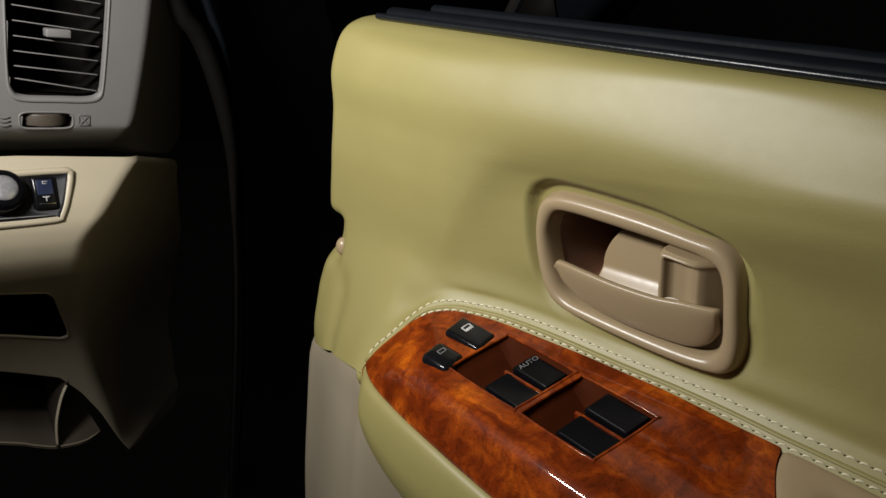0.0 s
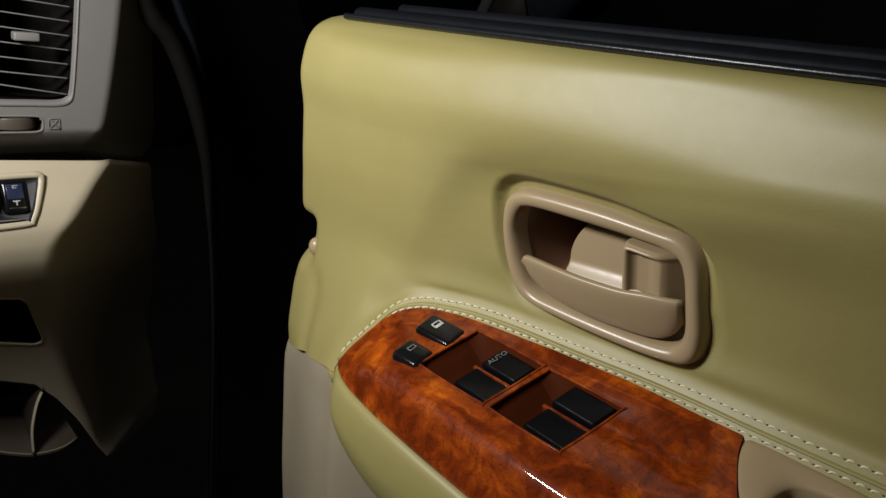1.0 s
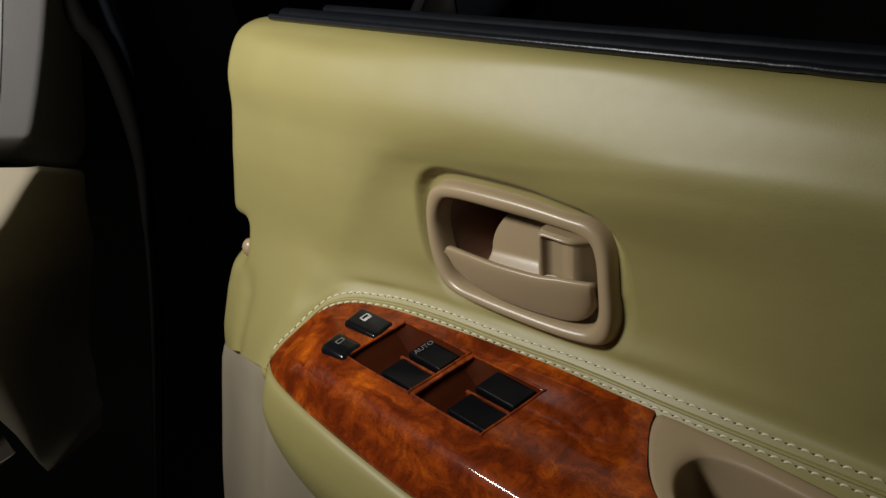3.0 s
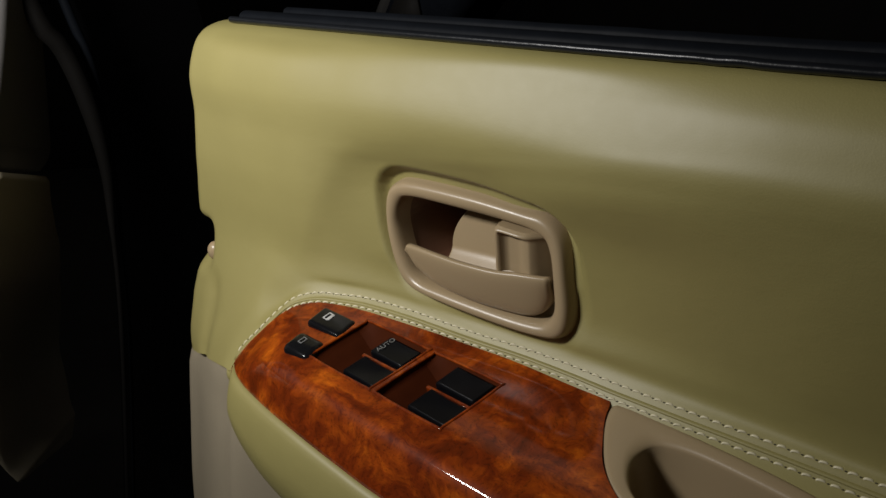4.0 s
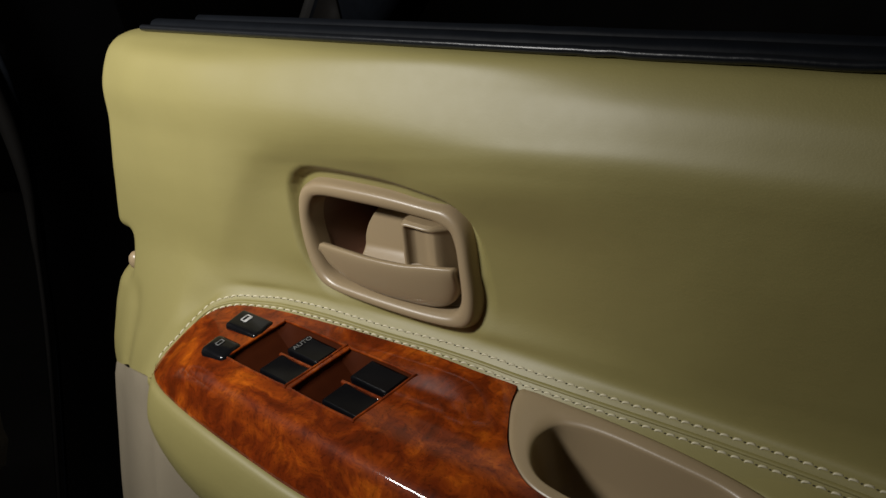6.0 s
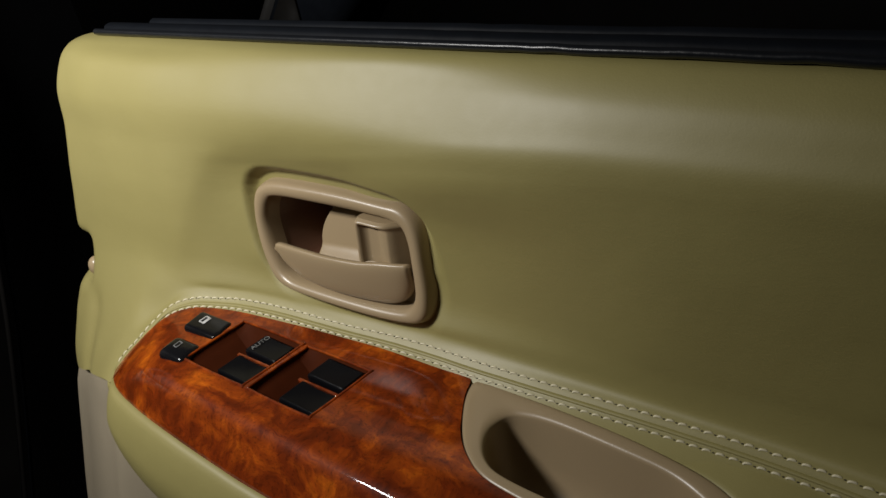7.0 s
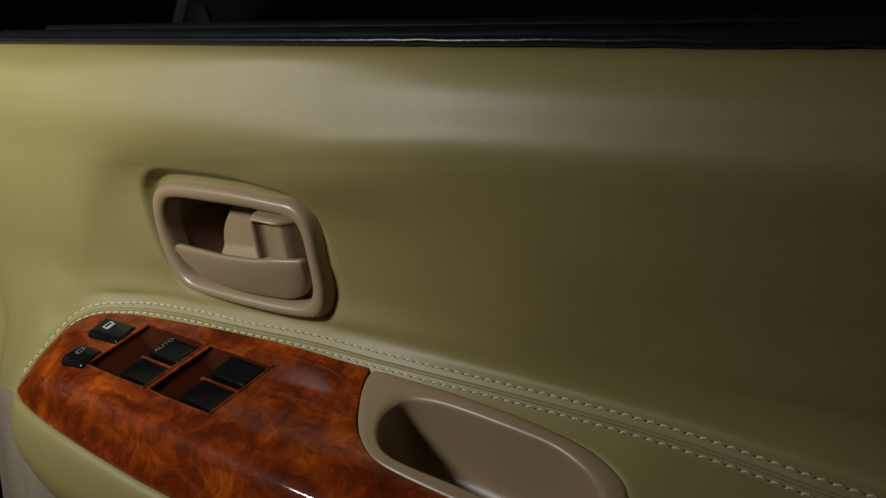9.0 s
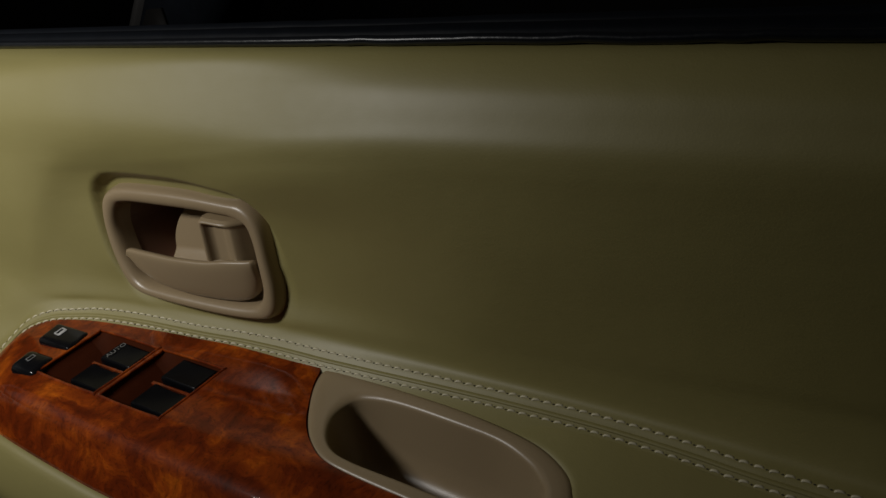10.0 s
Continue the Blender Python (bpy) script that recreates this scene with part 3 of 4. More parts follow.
window_switch(0.0480, 0.0752, -0.0560, -0.0392)
part("switch_lettering", letters("AUTO", 0.0046, on_panel(0.0035, -0.0285, 0.0008, 90 - 8)), GREY, panel, "worn grey lettering")


def lock_switch(cx, cy, sx, sy, round_off, lift, name):
    shape = block((sx, sy, 0.016), round_off, 5, 0.10)
    return part(name, moved(shape, on_panel(cx, cy, lift, 4, 5)), GLOSS, panel, "glossy black rocker switch")


lock_switch(-0.0402, -0.0312, 0.0295, 0.0182, 0.0026, -0.0048, "lock_switch")
lock_switch(-0.0385, -0.0538, 0.0232, 0.0184, 0.0040, -0.0046, "window_lock_switch")
icon = on_panel(-0.0425, -0.0315, 0.0040, 88, 0) @ pose(0, 0, 0, 5, 0, 0)
part("lock_symbol", merge(*[moved(block(s, 0.0001, 1), icon @ pose(*c)) for s, c in (
    ((0.0055, 0.0009, 0.0002), (0, 0.0022, 0)), ((0.0055, 0.0022, 0.0002), (0.0004, -0.0012, 0)), ((0.0009, 0.004, 0.0002), (-0.0024, 0.0002, 0)),
    ((0.0009, 0.004, 0.0002), (0.0028, 0.0002, 0)))]), WHITE, panel, "white door lock symbol")
icon = on_panel(-0.0392, -0.0538, 0.0041, 88, 0) @ pose(0, 0, 0, 5, 0, 0)
part("window_symbol", merge(*[moved(block(s, 0.0001, 1), icon @ pose(*c)) for s, c in (
    ((0.0050, 0.0006, 0.0002), (0, 0.0016, 0)), ((0.0050, 0.0006, 0.0002), (0, -0.0010, 0)), ((0.0006, 0.003, 0.0002), (-0.0022, 0.0003, 0)),
    ((0.0006, 0.003, 0.0002), (0.0022, 0.0003, 0)))]), GREY, panel, "grey window lock symbol")


# ---- padded edge of the armrest ----
def bolster():
    xs = np.r_[np.linspace(-0.1190, -0.105, 22), np.linspace(-0.1042, -0.09, 18), np.linspace(-0.087, 0.30, 90), [0.4, 0.75]]
    bottom = table([-0.1190, -0.110, -0.105, -0.099, -0.09, -0.07, -0.05, 0.0, 0.2, 0.75], [0.8585, 0.8555, 0.852, 0.845, 0.831, 0.820, 0.814, 0.809, 0.800, 0.785])
    cols = []
    for x in xs:
        xl = max(x, -0.1066)
        y0 = float(wood_low(xl))
        nose = 1 - float(ease(-0.1105, -0.1045, x))
        z0 = float(wood_z(xl, y0)) - 0.0006 - 0.0065 * nose
        r = 0.0105
        d = min(max(0.0, -0.1090 - x), r)
        y0 += r - math.sqrt(r * r - d * d) - 0.0036 * nose
        h = z0 - float(bottom(x))
        zb = z0 - h
        k = min(1.0, h / 0.045)
        pts = [(y0 + 0.004, z0 - 0.002), (y0 - 0.0004, z0), (y0 - 0.0042 * k, z0 - 0.05 * h), (y0 - 0.0085 * k, z0 - 0.25 * h), (y0 - 0.0110 * k, z0 - 0.50 * h),
               (y0 - 0.0085 * k, z0 - 0.78 * h), (y0 - 0.001 * k, z0 - 0.97 * h), (y0 + 0.012, zb - 0.001), (y0 + 0.035, zb + 0.004)]
        cols.append(np.c_[np.full(36, x), spline(pts, 36)])
    return sheet(np.array(cols).transpose(1, 0, 2))


part("armrest_bolster", bolster(), LEATHER, car_door, "padded khaki leather edge of the armrest")


def lower_trim():
    xs = np.r_[np.linspace(-0.248, -0.232, 9), np.linspace(-0.229, 0.0, 50), np.linspace(0.02, 0.75, 20)]
    front = table([0.50, 0.70, 0.76, 0.815, 0.83, 0.90], [-0.080, -0.056, -0.045, -0.034, -0.030, -0.020])
    top = table([-0.26, -0.248, -0.20, -0.15, -0.115, -0.05, 0.75], [0.8185, 0.8225, 0.8400, 0.8582, 0.8690, 0.86, 0.85])
    g = []
    for x in xs:
        zs = np.linspace(float(top(x)), 0.42, 50)
        y = front(zs) - 0.0355 * ease(-0.248, -0.124, x) - 0.0040 * np.exp(-((x + 0.112) / 0.010) ** 2) + 0.020 * ease(-0.105, -0.06, x) + 0.0046 * np.exp(-(zs - zs[0]) ** 2 / 0.00006)
        r = 0.015
        d = np.clip(-0.248 + r - x, 0, r)
        y = y + r - math.sqrt(max(r * r - d * d, 0))
        g.append(np.stack([np.full(50, x) - 0.02 * (0.815 - zs) * (1 - ease(-0.25, -0.15, x)), y, zs], 1))
    g = np.array(g).transpose(1, 0, 2)
    back = g[:, :1] + [0.004, 0.03, 0]
    return sheet(np.concatenate([back, g], 1))


part("lower_trim", lower_trim(), TRIM, car_door, "grained beige plastic lower door lining")

# ---- pull cup ----
CUP_OUT = spline([(0.1325, -0.0008), (0.1357, -0.014), (0.1456, -0.0300), (0.1556, -0.0408), (0.168, -0.0478), (0.182, -0.0502), (0.209, -0.0518),
                  (0.245, -0.053), (0.270, -0.050), (0.2795, -0.038), (0.2752, -0.0229), (0.2694, -0.0155), (0.257, -0.0085), (0.24, -0.0043),
                  (0.2118, -0.0008), (0.178, 0.0006), (0.15, 0.0010), (0.1385, 0.0012)], 200, True)
CUP_IN = spline([(0.1590, -0.0130), (0.1566, -0.0238), (0.1614, -0.0349), (0.170, -0.0418), (0.183, -0.0440), (0.206, -0.0445), (0.235, -0.0452),
                 (0.256, -0.0435), (0.2665, -0.0365), (0.2650, -0.0274), (0.2605, -0.0222), (0.2529, -0.0168), (0.2373, -0.0112), (0.2146, -0.0089),
                 (0.1844, -0.0076), (0.1673, -0.0090)], 200, True)


def pull_cup():
    c = np.array([0.205, -0.0265])
    a, b = polar(CUP_OUT, c, 160), polar(CUP_IN, c, 160)
    loops = []
    for f, h in ((0, -0.007), (0, -0.0002), (0.05, 0.0005), (0.2, 0.0010), (0.45, 0.0011)):
        p = a + (b - a) * f
        loops.append(np.c_[p, rest(p[:, 0], p[:, 1]) + h])
    for turn in np.radians((0, 15, 30, 45, 60, 75, 88)):
        p = a + (b - a) * (0.68 + 0.32 * math.sin(turn))
        loops.append(np.c_[p, rest(p[:, 0], p[:, 1]) + 0.0010 - 0.0026 * (1 - math.cos(turn))])
    centre = b.mean(0)
    for s, h in ((0.993, -0.0040), (0.965, -0.012), (0.93, -0.022), (0.86, -0.031), (0.72, -0.036), (0.4, -0.0375), (0.05, -0.038)):
        p = centre + (b - centre) * [s, s] + [0, -0.004 * (1 - s)]
        loops.append(np.c_[p, rest(p[:, 0], p[:, 1]) + h])
    return rings(loops, False, True)


part("pull_cup", pull_cup(), PLASTIC, car_door, "moulded beige plastic pull cup in the armrest")


def armrest_top():
    """Leather behind the cup and wood, from the seam to the rounded inboard edge."""
    xs, vs = np.r_[np.linspace(0.205, 0.32, 66), np.linspace(0.325, 0.75, 30)], np.linspace(0, 1, 60)
    g = np.zeros((60, len(xs), 3))
    for j, x in enumerate(xs):
        y = (seam_y(x) - 0.008) * (1 - vs) - 0.090 * vs
        g[:, j] = np.stack([np.full(60, x), y, wood_z(x, y) + 0.0006 - 0.0035 * (1 - ease(0.215, 0.285, x)) + 0.0026 * np.maximum(0, 1 - vs / 0.3) * ease(0.21, 0.27, x)], 1)
    g[..., 2] -= 0.004 * (1 - ease(-0.0035, 0.0004, beyond(CUP_OUT[::2], g[..., 0], g[..., 1])))
    mid = (g[:-1, :-1] + g[1:, 1:]) / 2
    return sheet(g, (beyond(CUP_OUT[::2], mid[..., 0], mid[..., 1]) > -0.0050) & ((mid[..., 1] > -0.051) | (mid[..., 0] > 0.302)))


part("armrest_top", armrest_top(), LEATHER, car_door, "khaki leather armrest top behind the pull cup")

# ---- interior handle ----
handle = new("interior_handle")
handle.parent = car_door
tagged(handle, "beige plastic interior door handle in a rounded frame")


def bezel():
    a, b = polar(HANDLE_OUT, MIDDLE, 200), polar(HANDLE_IN, MIDDLE, 200)
    loops = []
    for f, h in ((-0.04, 0.016), (0.0, 0.0085), (0.03, 0.0052), (0.08, 0.0024), (0.15, 0.0004), (0.24, -0.0009), (0.38, -0.0014), (0.56, -0.0013), (0.74, -0.0007), (0.87, 0.0006), (0.95, 0.0022),
                 (1.0, 0.0048), (1.0, 0.012)):
        p = a + (b - a) * f
        flare = 0.0008 * ease(0.060, 0.098, p[:, 0]) * max(0.0, (h - 0.003) / 0.013) * (f < 0.3)
        loops.append(np.c_[p[:, 0] + flare, handle_y(p[:, 0], p[:, 1]) + h, p[:, 1]])
    return rings(loops)


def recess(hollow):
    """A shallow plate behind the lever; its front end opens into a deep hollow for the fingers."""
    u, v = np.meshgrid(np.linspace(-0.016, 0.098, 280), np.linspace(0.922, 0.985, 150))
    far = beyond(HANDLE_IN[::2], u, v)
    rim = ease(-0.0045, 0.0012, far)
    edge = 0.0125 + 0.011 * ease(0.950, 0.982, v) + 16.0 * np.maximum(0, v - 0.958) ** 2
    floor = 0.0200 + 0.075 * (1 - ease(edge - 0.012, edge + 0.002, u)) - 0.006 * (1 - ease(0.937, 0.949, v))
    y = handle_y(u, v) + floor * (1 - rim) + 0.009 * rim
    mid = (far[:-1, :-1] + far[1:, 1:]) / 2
    # the deepest cells are split off, to be coloured as if in shade
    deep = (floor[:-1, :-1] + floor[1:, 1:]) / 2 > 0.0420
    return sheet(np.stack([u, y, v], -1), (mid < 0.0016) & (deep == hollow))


part("bezel", bezel(), PLASTIC, handle)
part("recess", recess(False), PLASTIC, handle)
part("finger_hollow", recess(True), SHADED_PLASTIC, handle, "hollow behind the lever, coloured dark for its shade")


def lever():
    """The pull flap: a curved plate across the foot of the opening, with a free tip."""
    xs = np.linspace(-0.0010, 0.0915, 50)
    top = table([-0.0015, 0.001, 0.006, 0.02, 0.04, 0.06, 0.071, 0.0735, 0.0905], [0.9498, 0.9540, 0.9545, 0.9540, 0.9528, 0.9524, 0.9532, 0.9535, 0.9538])
    low = table([-0.0015, 0.003, 0.008, 0.022, 0.05, 0.074, 0.081, 0.0860, 0.0892, 0.0910], [0.9478, 0.9405, 0.9378, 0.9328, 0.9294, 0.9286, 0.9296, 0.9322, 0.9362, 0.9410])
    loops = []
    for x in xs:
        t, b = float(top(x)), float(low(x))
        y = float(handle_y(x, 0.94)) + 0.0035
        m, h = (t + b) / 2, (t - b) / 2
        y -= 0.0045 * math.sin(math.pi * np.clip((x + 0.0015) / 0.092, 0, 1)) ** 0.6
        a = np.linspace(0, 2 * np.pi, 28, endpoint=False)
        ex = np.sign(np.cos(a)) * np.abs(np.cos(a)) ** 0.55
        ez = np.sign(np.sin(a)) * np.abs(np.sin(a)) ** 0.75
        loops.append(np.stack([np.full(28, x), y + 0.0030 * ex - 0.002 * ez, m + h * ez], 1))
    return rings(loops, True, True)


part("lever", lever(), PLASTIC, handle, "beige pull lever")


def lock_tab():
    """A thumb tab: a scooped face under a thin rim, its rear flank running back into the recess."""
    us, vs = np.linspace(0, 1, 44), np.linspace(0, 1, 30)
    bow = table([0, 0.04, 0.08, 0.14, 0.22, 0.40, 0.58, 0.64, 0.70, 0.82, 1.0], [-0.0030, -0.0052, -0.0052, -0.0022, -0.0004, 0.0000, -0.0014, -0.0014, -0.0002, 0.0045, 0.0130])
    hull = table([0, 0.05, 0.12, 0.45, 0.60, 0.66, 0.80, 1.0], [-0.0030, -0.0050, -0.0054, -0.0048, -0.0036, -0.0024, 0.0030, 0.0125])
    g = np.zeros((30, 44, 3))
    for j, v in enumerate(vs):
        w = 1 - float(ease(0.83, 0.93, v))
        lip = 0.0030 * (float(ease(0.93, 1.0, v)) + float(ease(0.10, 0.0, v)) if v > 0.5 else 0.0)
        g[j, :, 0] = 0.0612 + 0.0298 * us
        g[j, :, 1] = 0.0062 + w * bow(us) + (1 - w) * hull(us) + lip
        g[j, :, 2] = 0.9508 + 0.0240 * v + 0.10 * (0.078 - g[j, :, 0])
    loops = np.concatenate([g[0], g[1:, -1], g[-1, -2::-1], g[-2:0:-1, 0]])
    back = loops.copy()
    back[:, 1] = 0.026
    return merge(sheet(g), rings([loops, back]))


part("slot", moved(block((0.0010, 0.004, 0.0075), 0.0003, 1), pose(0.0545, float(handle_y(0.0545, 0.969)) + 0.0185, 0.969)), DARK, handle, "dark slot beside the thumb tab")
part("lock_tab", lock_tab(), PLASTIC, handle, "beige thumb lock tab")


# ---- window seal ----
def ribbon(points, x0, x1, n, wob=0.0):
    xs = np.linspace(x0, x1, n)
    p = spline(points, 40)
    rnd = np.random.RandomState(5)
    wave = np.interp(xs, np.linspace(x0, x1, n // 4), rnd.normal(0, wob, n // 4)) * ease(0.0, 0.25, xs)
    g = np.array([np.c_[np.full(40, x), p[:, 0], p[:, 1] + belt(x) + w * np.linspace(1, 0.2, 40)] for x, w in zip(xs, wave)])
    return sheet(g.transpose(1, 0, 2))


part("window_seal", ribbon([(0.030, -0.003), (0.0180, -0.0014), (0.0158, 0.0012), (0.0180, 0.0028), (0.0215, 0.0010), (0.026, -0.003)], -0.1720, 0.75, 420, 0.00050), RUBBER, car_door,
     "black rubber inner window seal")
part("seal_bead", ribbon([(0.0205, -0.003), (0.0218, 0.0020), (0.0232, 0.0042), (0.0265, 0.0054), (0.0300, 0.0044), (0.0320, -0.004)], -0.1680, 0.75, 240, 0.0003), DULL, car_door,
     "dull black bead of the window seal")
part("outer_seal", ribbon([(0.0440, -0.010), (0.0445, 0.002), (0.0465, 0.0050), (0.0500, 0.0050), (0.054, -0.002), (0.055, -0.01)], -0.150, 0.75, 240, 0.0004),
     DULL, car_door, "black rubber outer window seal")
mirror = new("side_mirror")
mirror.parent = car_door
tagged(mirror, "dark grey outside mirror beyond the window")


def slab(outline, y0, y1):
    """A plate between two depths, cut to an outline in length and height."""
    o = np.array(outline, float)
    return rings([np.c_[o[:, 0], np.full(len(o), y), o[:, 1]] for y in (y0, y1)], True, True)


part("housing", slab([(-0.294, 1.025), (-0.200, 1.150), (-0.130, 1.150), (-0.160, 1.08), (-0.212, 1.025)], 0.252, 0.33), DULL, mirror, "black mirror housing")
part("housing_edge", slab([(-0.300, 1.025), (-0.206, 1.150), (-0.199, 1.150), (-0.2915, 1.025)], 0.246, 0.33), MIRROR_PAINT, mirror, "dim grey front edge of the housing")
part("mirror_glass", slab([(-0.280, 1.030), (-0.252, 1.066), (-0.232, 1.066), (-0.226, 1.030)], 0.2485, 0.251), DARK, mirror, "dark mirror glass")
part("door_shell", sheet(np.array([[(x, y, z) for x in np.linspace(-0.212, 0.75, 30)] for y, z in
                                   ((0.052, 1.055), (0.075, 1.04), (0.095, 0.95), (0.10, 0.85), (0.095, 0.70), (0.09, 0.42))])), PAINT, car_door,
     "dark painted outer skin of the door")
part("door_frame_edge", moved(block((0.020, 0.055, 0.60), 0.004), pose(-0.198, 0.062, 0.735)), PAINT, car_door, "dark painted front edge of the door")

part("door_hinge", moved(block((0.34, 0.03, 0.06), 0.008), pose(-0.36, 0.10, 0.40)), PAINT, car_door, "dark painted hinge arm")

# ---- dashboard ----
dashboard = thing("dashboard", Matrix.Identity(4), "two-tone beige dashboard end with an air vent and switches", "dashboard")
right_edge = table([0.925, 0.935, 0.96, 1.053, 1.20], [-0.0855, -0.0845, -0.0775, -0.0645, -0.0515])
upper_run = table([0.925, 0.935, 0.95, 1.0, 1.05, 1.1, 1.2], [0.111, 0.110, 0.099, 0.075, 0.057, 0.045, 0.04])
VENT_OUT = spline([(-0.178, 1.05), (-0.1785, 0.99), (-0.176, 0.974), (-0.168, 0.9690), (-0.14, 0.9685), (-0.120, 0.9685), (-0.1105, 0.9715), (-0.1075, 0.982),
                   (-0.1035, 1.03), (-0.100, 1.08), (-0.099, 1.10), (-0.103, 1.111), (-0.115, 1.114), (-0.145, 1.115), (-0.166, 1.114), (-0.176, 1.107)], 160, True)
VENT_MID = np.array([-0.140, 1.04])


def dash_x(y, z):
    return -0.405 - 0.035 * np.maximum(0, 1.02 - z)


def turned(e, radius, x, run, bend):
    """The plan at one height: the front, a rounded corner at e, and the end of the dashboard running back towards the hinges."""
    front = np.r_[np.linspace(-0.62, -0.23, 14, endpoint=False), np.linspace(-0.23, e - radius, 76)]
    a = np.linspace(0, bend, 9)[1:]
    way = np.linspace(0, run * 1.07, 18)[1:]
    y = np.r_[front, e - radius + radius * np.sin(a), e - radius + radius * math.sin(bend) + way * math.cos(bend)]
    back = np.r_[np.zeros(90), radius * (1 - np.cos(a)), radius * (1 - math.cos(bend)) + way * math.sin(bend)]
    drop = np.r_[np.zeros(98), 0.22 * way]
    return x - back, y, drop


def dash_upper():
    zs = np.r_[np.linspace(0.9245, 0.9490, 16), np.linspace(0.951, 1.20, 110)]
    rows = []
    for z in zs:
        x, y, drop = turned(float(right_edge(z)), 0.011, float(dash_x(0, z)), float(upper_run(z)), radians(47))
        d = max(0.0, 0.9500 - z)
        rows.append(np.stack([x - 1.35 * d * d / (d + 0.006), y, z - drop], 1))
    cols = np.array(rows).transpose(1, 0, 2)
    g = np.array(cols)
    under = g[:, :1] + [-0.05, -0.004, -0.012]
    g = np.concatenate([under, g], 1)
    mid = (g[:-1, :-1] + g[1:, 1:]) / 2
    keep = ~((beyond(VENT_OUT[::2], mid[..., 1], mid[..., 2]) < -0.002) & (mid[..., 0] > -0.43))
    keep &= ~((np.abs(mid[..., 1] + 0.151) < 0.0180) & (np.abs(mid[..., 2] - 0.9545) < 0.0052))
    return sheet(g, keep)


part("upper_fascia", dash_upper(), DASH, dashboard, "grained greige upper dashboard fascia")
vent = new("air_vent")
vent.parent = dashboard
tagged(vent, "dark air vent with thin horizontal slats")


def vent_frame():
    a = polar(VENT_OUT, VENT_MID, 160)
    loops = []
    for s, h in ((1.0, -0.006), (1.0, 0.0004), (0.985, 0.0010), (0.965, 0.0009), (0.945, -0.0004), (0.93, -0.0045)):
        p = VENT_MID + (a - VENT_MID) * s
        loops.append(np.c_[dash_x(p[:, 0], p[:, 1]) + h, p])
    return rings(loops)


part("vent_frame", vent_frame(), DASH, vent)
part("vent_box", rings([np.c_[np.full(60, x), VENT_MID + (polar(VENT_OUT, VENT_MID, 60) - VENT_MID) * s] for x, s in ((-0.412, 0.95), (-0.47, 0.9), (-0.472, 0.1))],
                       False, True), DARK, vent, "black inside of the vent")
for k in range(12):
    z = 0.9820 + 0.0111 * k
    left, right = -0.1715, -0.1125 + 0.06 * (z - 0.98)
    part("slat", moved(block((0.008, right - left, 0.0009), 0.0003, 2), pose(-0.4125, (left + right) / 2, z, -4.5 if k else -8, -4, 0)), DASH, vent)
part("vent_tab", moved(block((0.010, 0.018, 0.0064), 0.0012), pose(-0.4045, -0.1420, 1.0222)), DASH, vent, "greige sliding vent tab")
for y in (-0.160, -0.148):
    part("rear_vane", moved(block((0.016, 0.0010, 0.13), 0.0003, 1), pose(-0.452, y, 1.04, 0, 0, 10)), DARK, vent)
dial = new("vent_dial")
dial.parent = dashboard
tagged(dial, "ribbed thumb wheel below the vent")
wheel = [np.c_[-0.4235 + r * np.cos(np.linspace(0, 2 * np.pi, 72, endpoint=False)), -0.151 + r * 1.05 * np.sin(np.linspace(0, 2 * np.pi, 72, endpoint=False)), np.full(72, z)]
         for r, z in ((0.0150, 0.9494), (0.0170, 0.9496), (0.0177, 0.9502), (0.0178, 0.9508), (0.0178, 0.9582), (0.0177, 0.9588), (0.0170, 0.9594), (0.0150, 0.9596))]
part("thumb_wheel", rings(wheel, True, True), WHEEL, dial, "dark brown ribbed wheel")
slot = np.array([(-0.151 + 0.0195 * np.sign(math.cos(a)) * abs(math.cos(a)) ** 0.35, 0.9545 + 0.0066 * np.sign(math.sin(a)) * abs(math.sin(a)) ** 0.5)
                 for a in np.linspace(0, 2 * math.pi, 48, endpoint=False)])
part("dial_rim", tube(np.c_[dash_x(slot[:, 0], slot[:, 1]) - 0.0004, slot], 0.0009, 8, True, up=(1, 0, 0)), DASH, dial)
part("dial_slot", rings([np.c_[np.full(48, x), slot[:, 0], slot[:, 1]] for x in (-0.4075, -0.43)], False, True), DARK, dial)
mark = pose(-0.4064, -0.1235, 0.9548, 90, 0, 90)
part("closed_symbol", merge(*[moved(block(s, 0.0001, 1), mark @ pose(*c)) for s, c in (
    ((0.0085, 0.0006, 0.0004), (0, 0.004, 0)), ((0.0085, 0.0006, 0.0004), (0, -0.004, 0)), ((0.0006, 0.0085, 0.0004), (-0.004, 0, 0)), ((0.0006, 0.0085, 0.0004), (0.004, 0, 0)),
    ((0.0105, 0.0006, 0.0004), (0, 0, 0, 0, 0, 45)), ((0.0105, 0.0006, 0.0004), (0, 0, 0, 0, 0, -45)))]), GREY, dial, "moulded vent-closed symbol")
part("open_symbol", merge(*[tube(spline([(-0.4062, -0.192, z), (-0.4062, -0.187, z + 0.0012), (-0.4062, -0.182, z - 0.0012), (-0.4062, -0.177, z)], 12), 0.0004, 5, up=(1, 0, 0))
                            for z in (0.9515, 0.9545, 0.9575)]), GREY, dial, "moulded vent-open symbol")

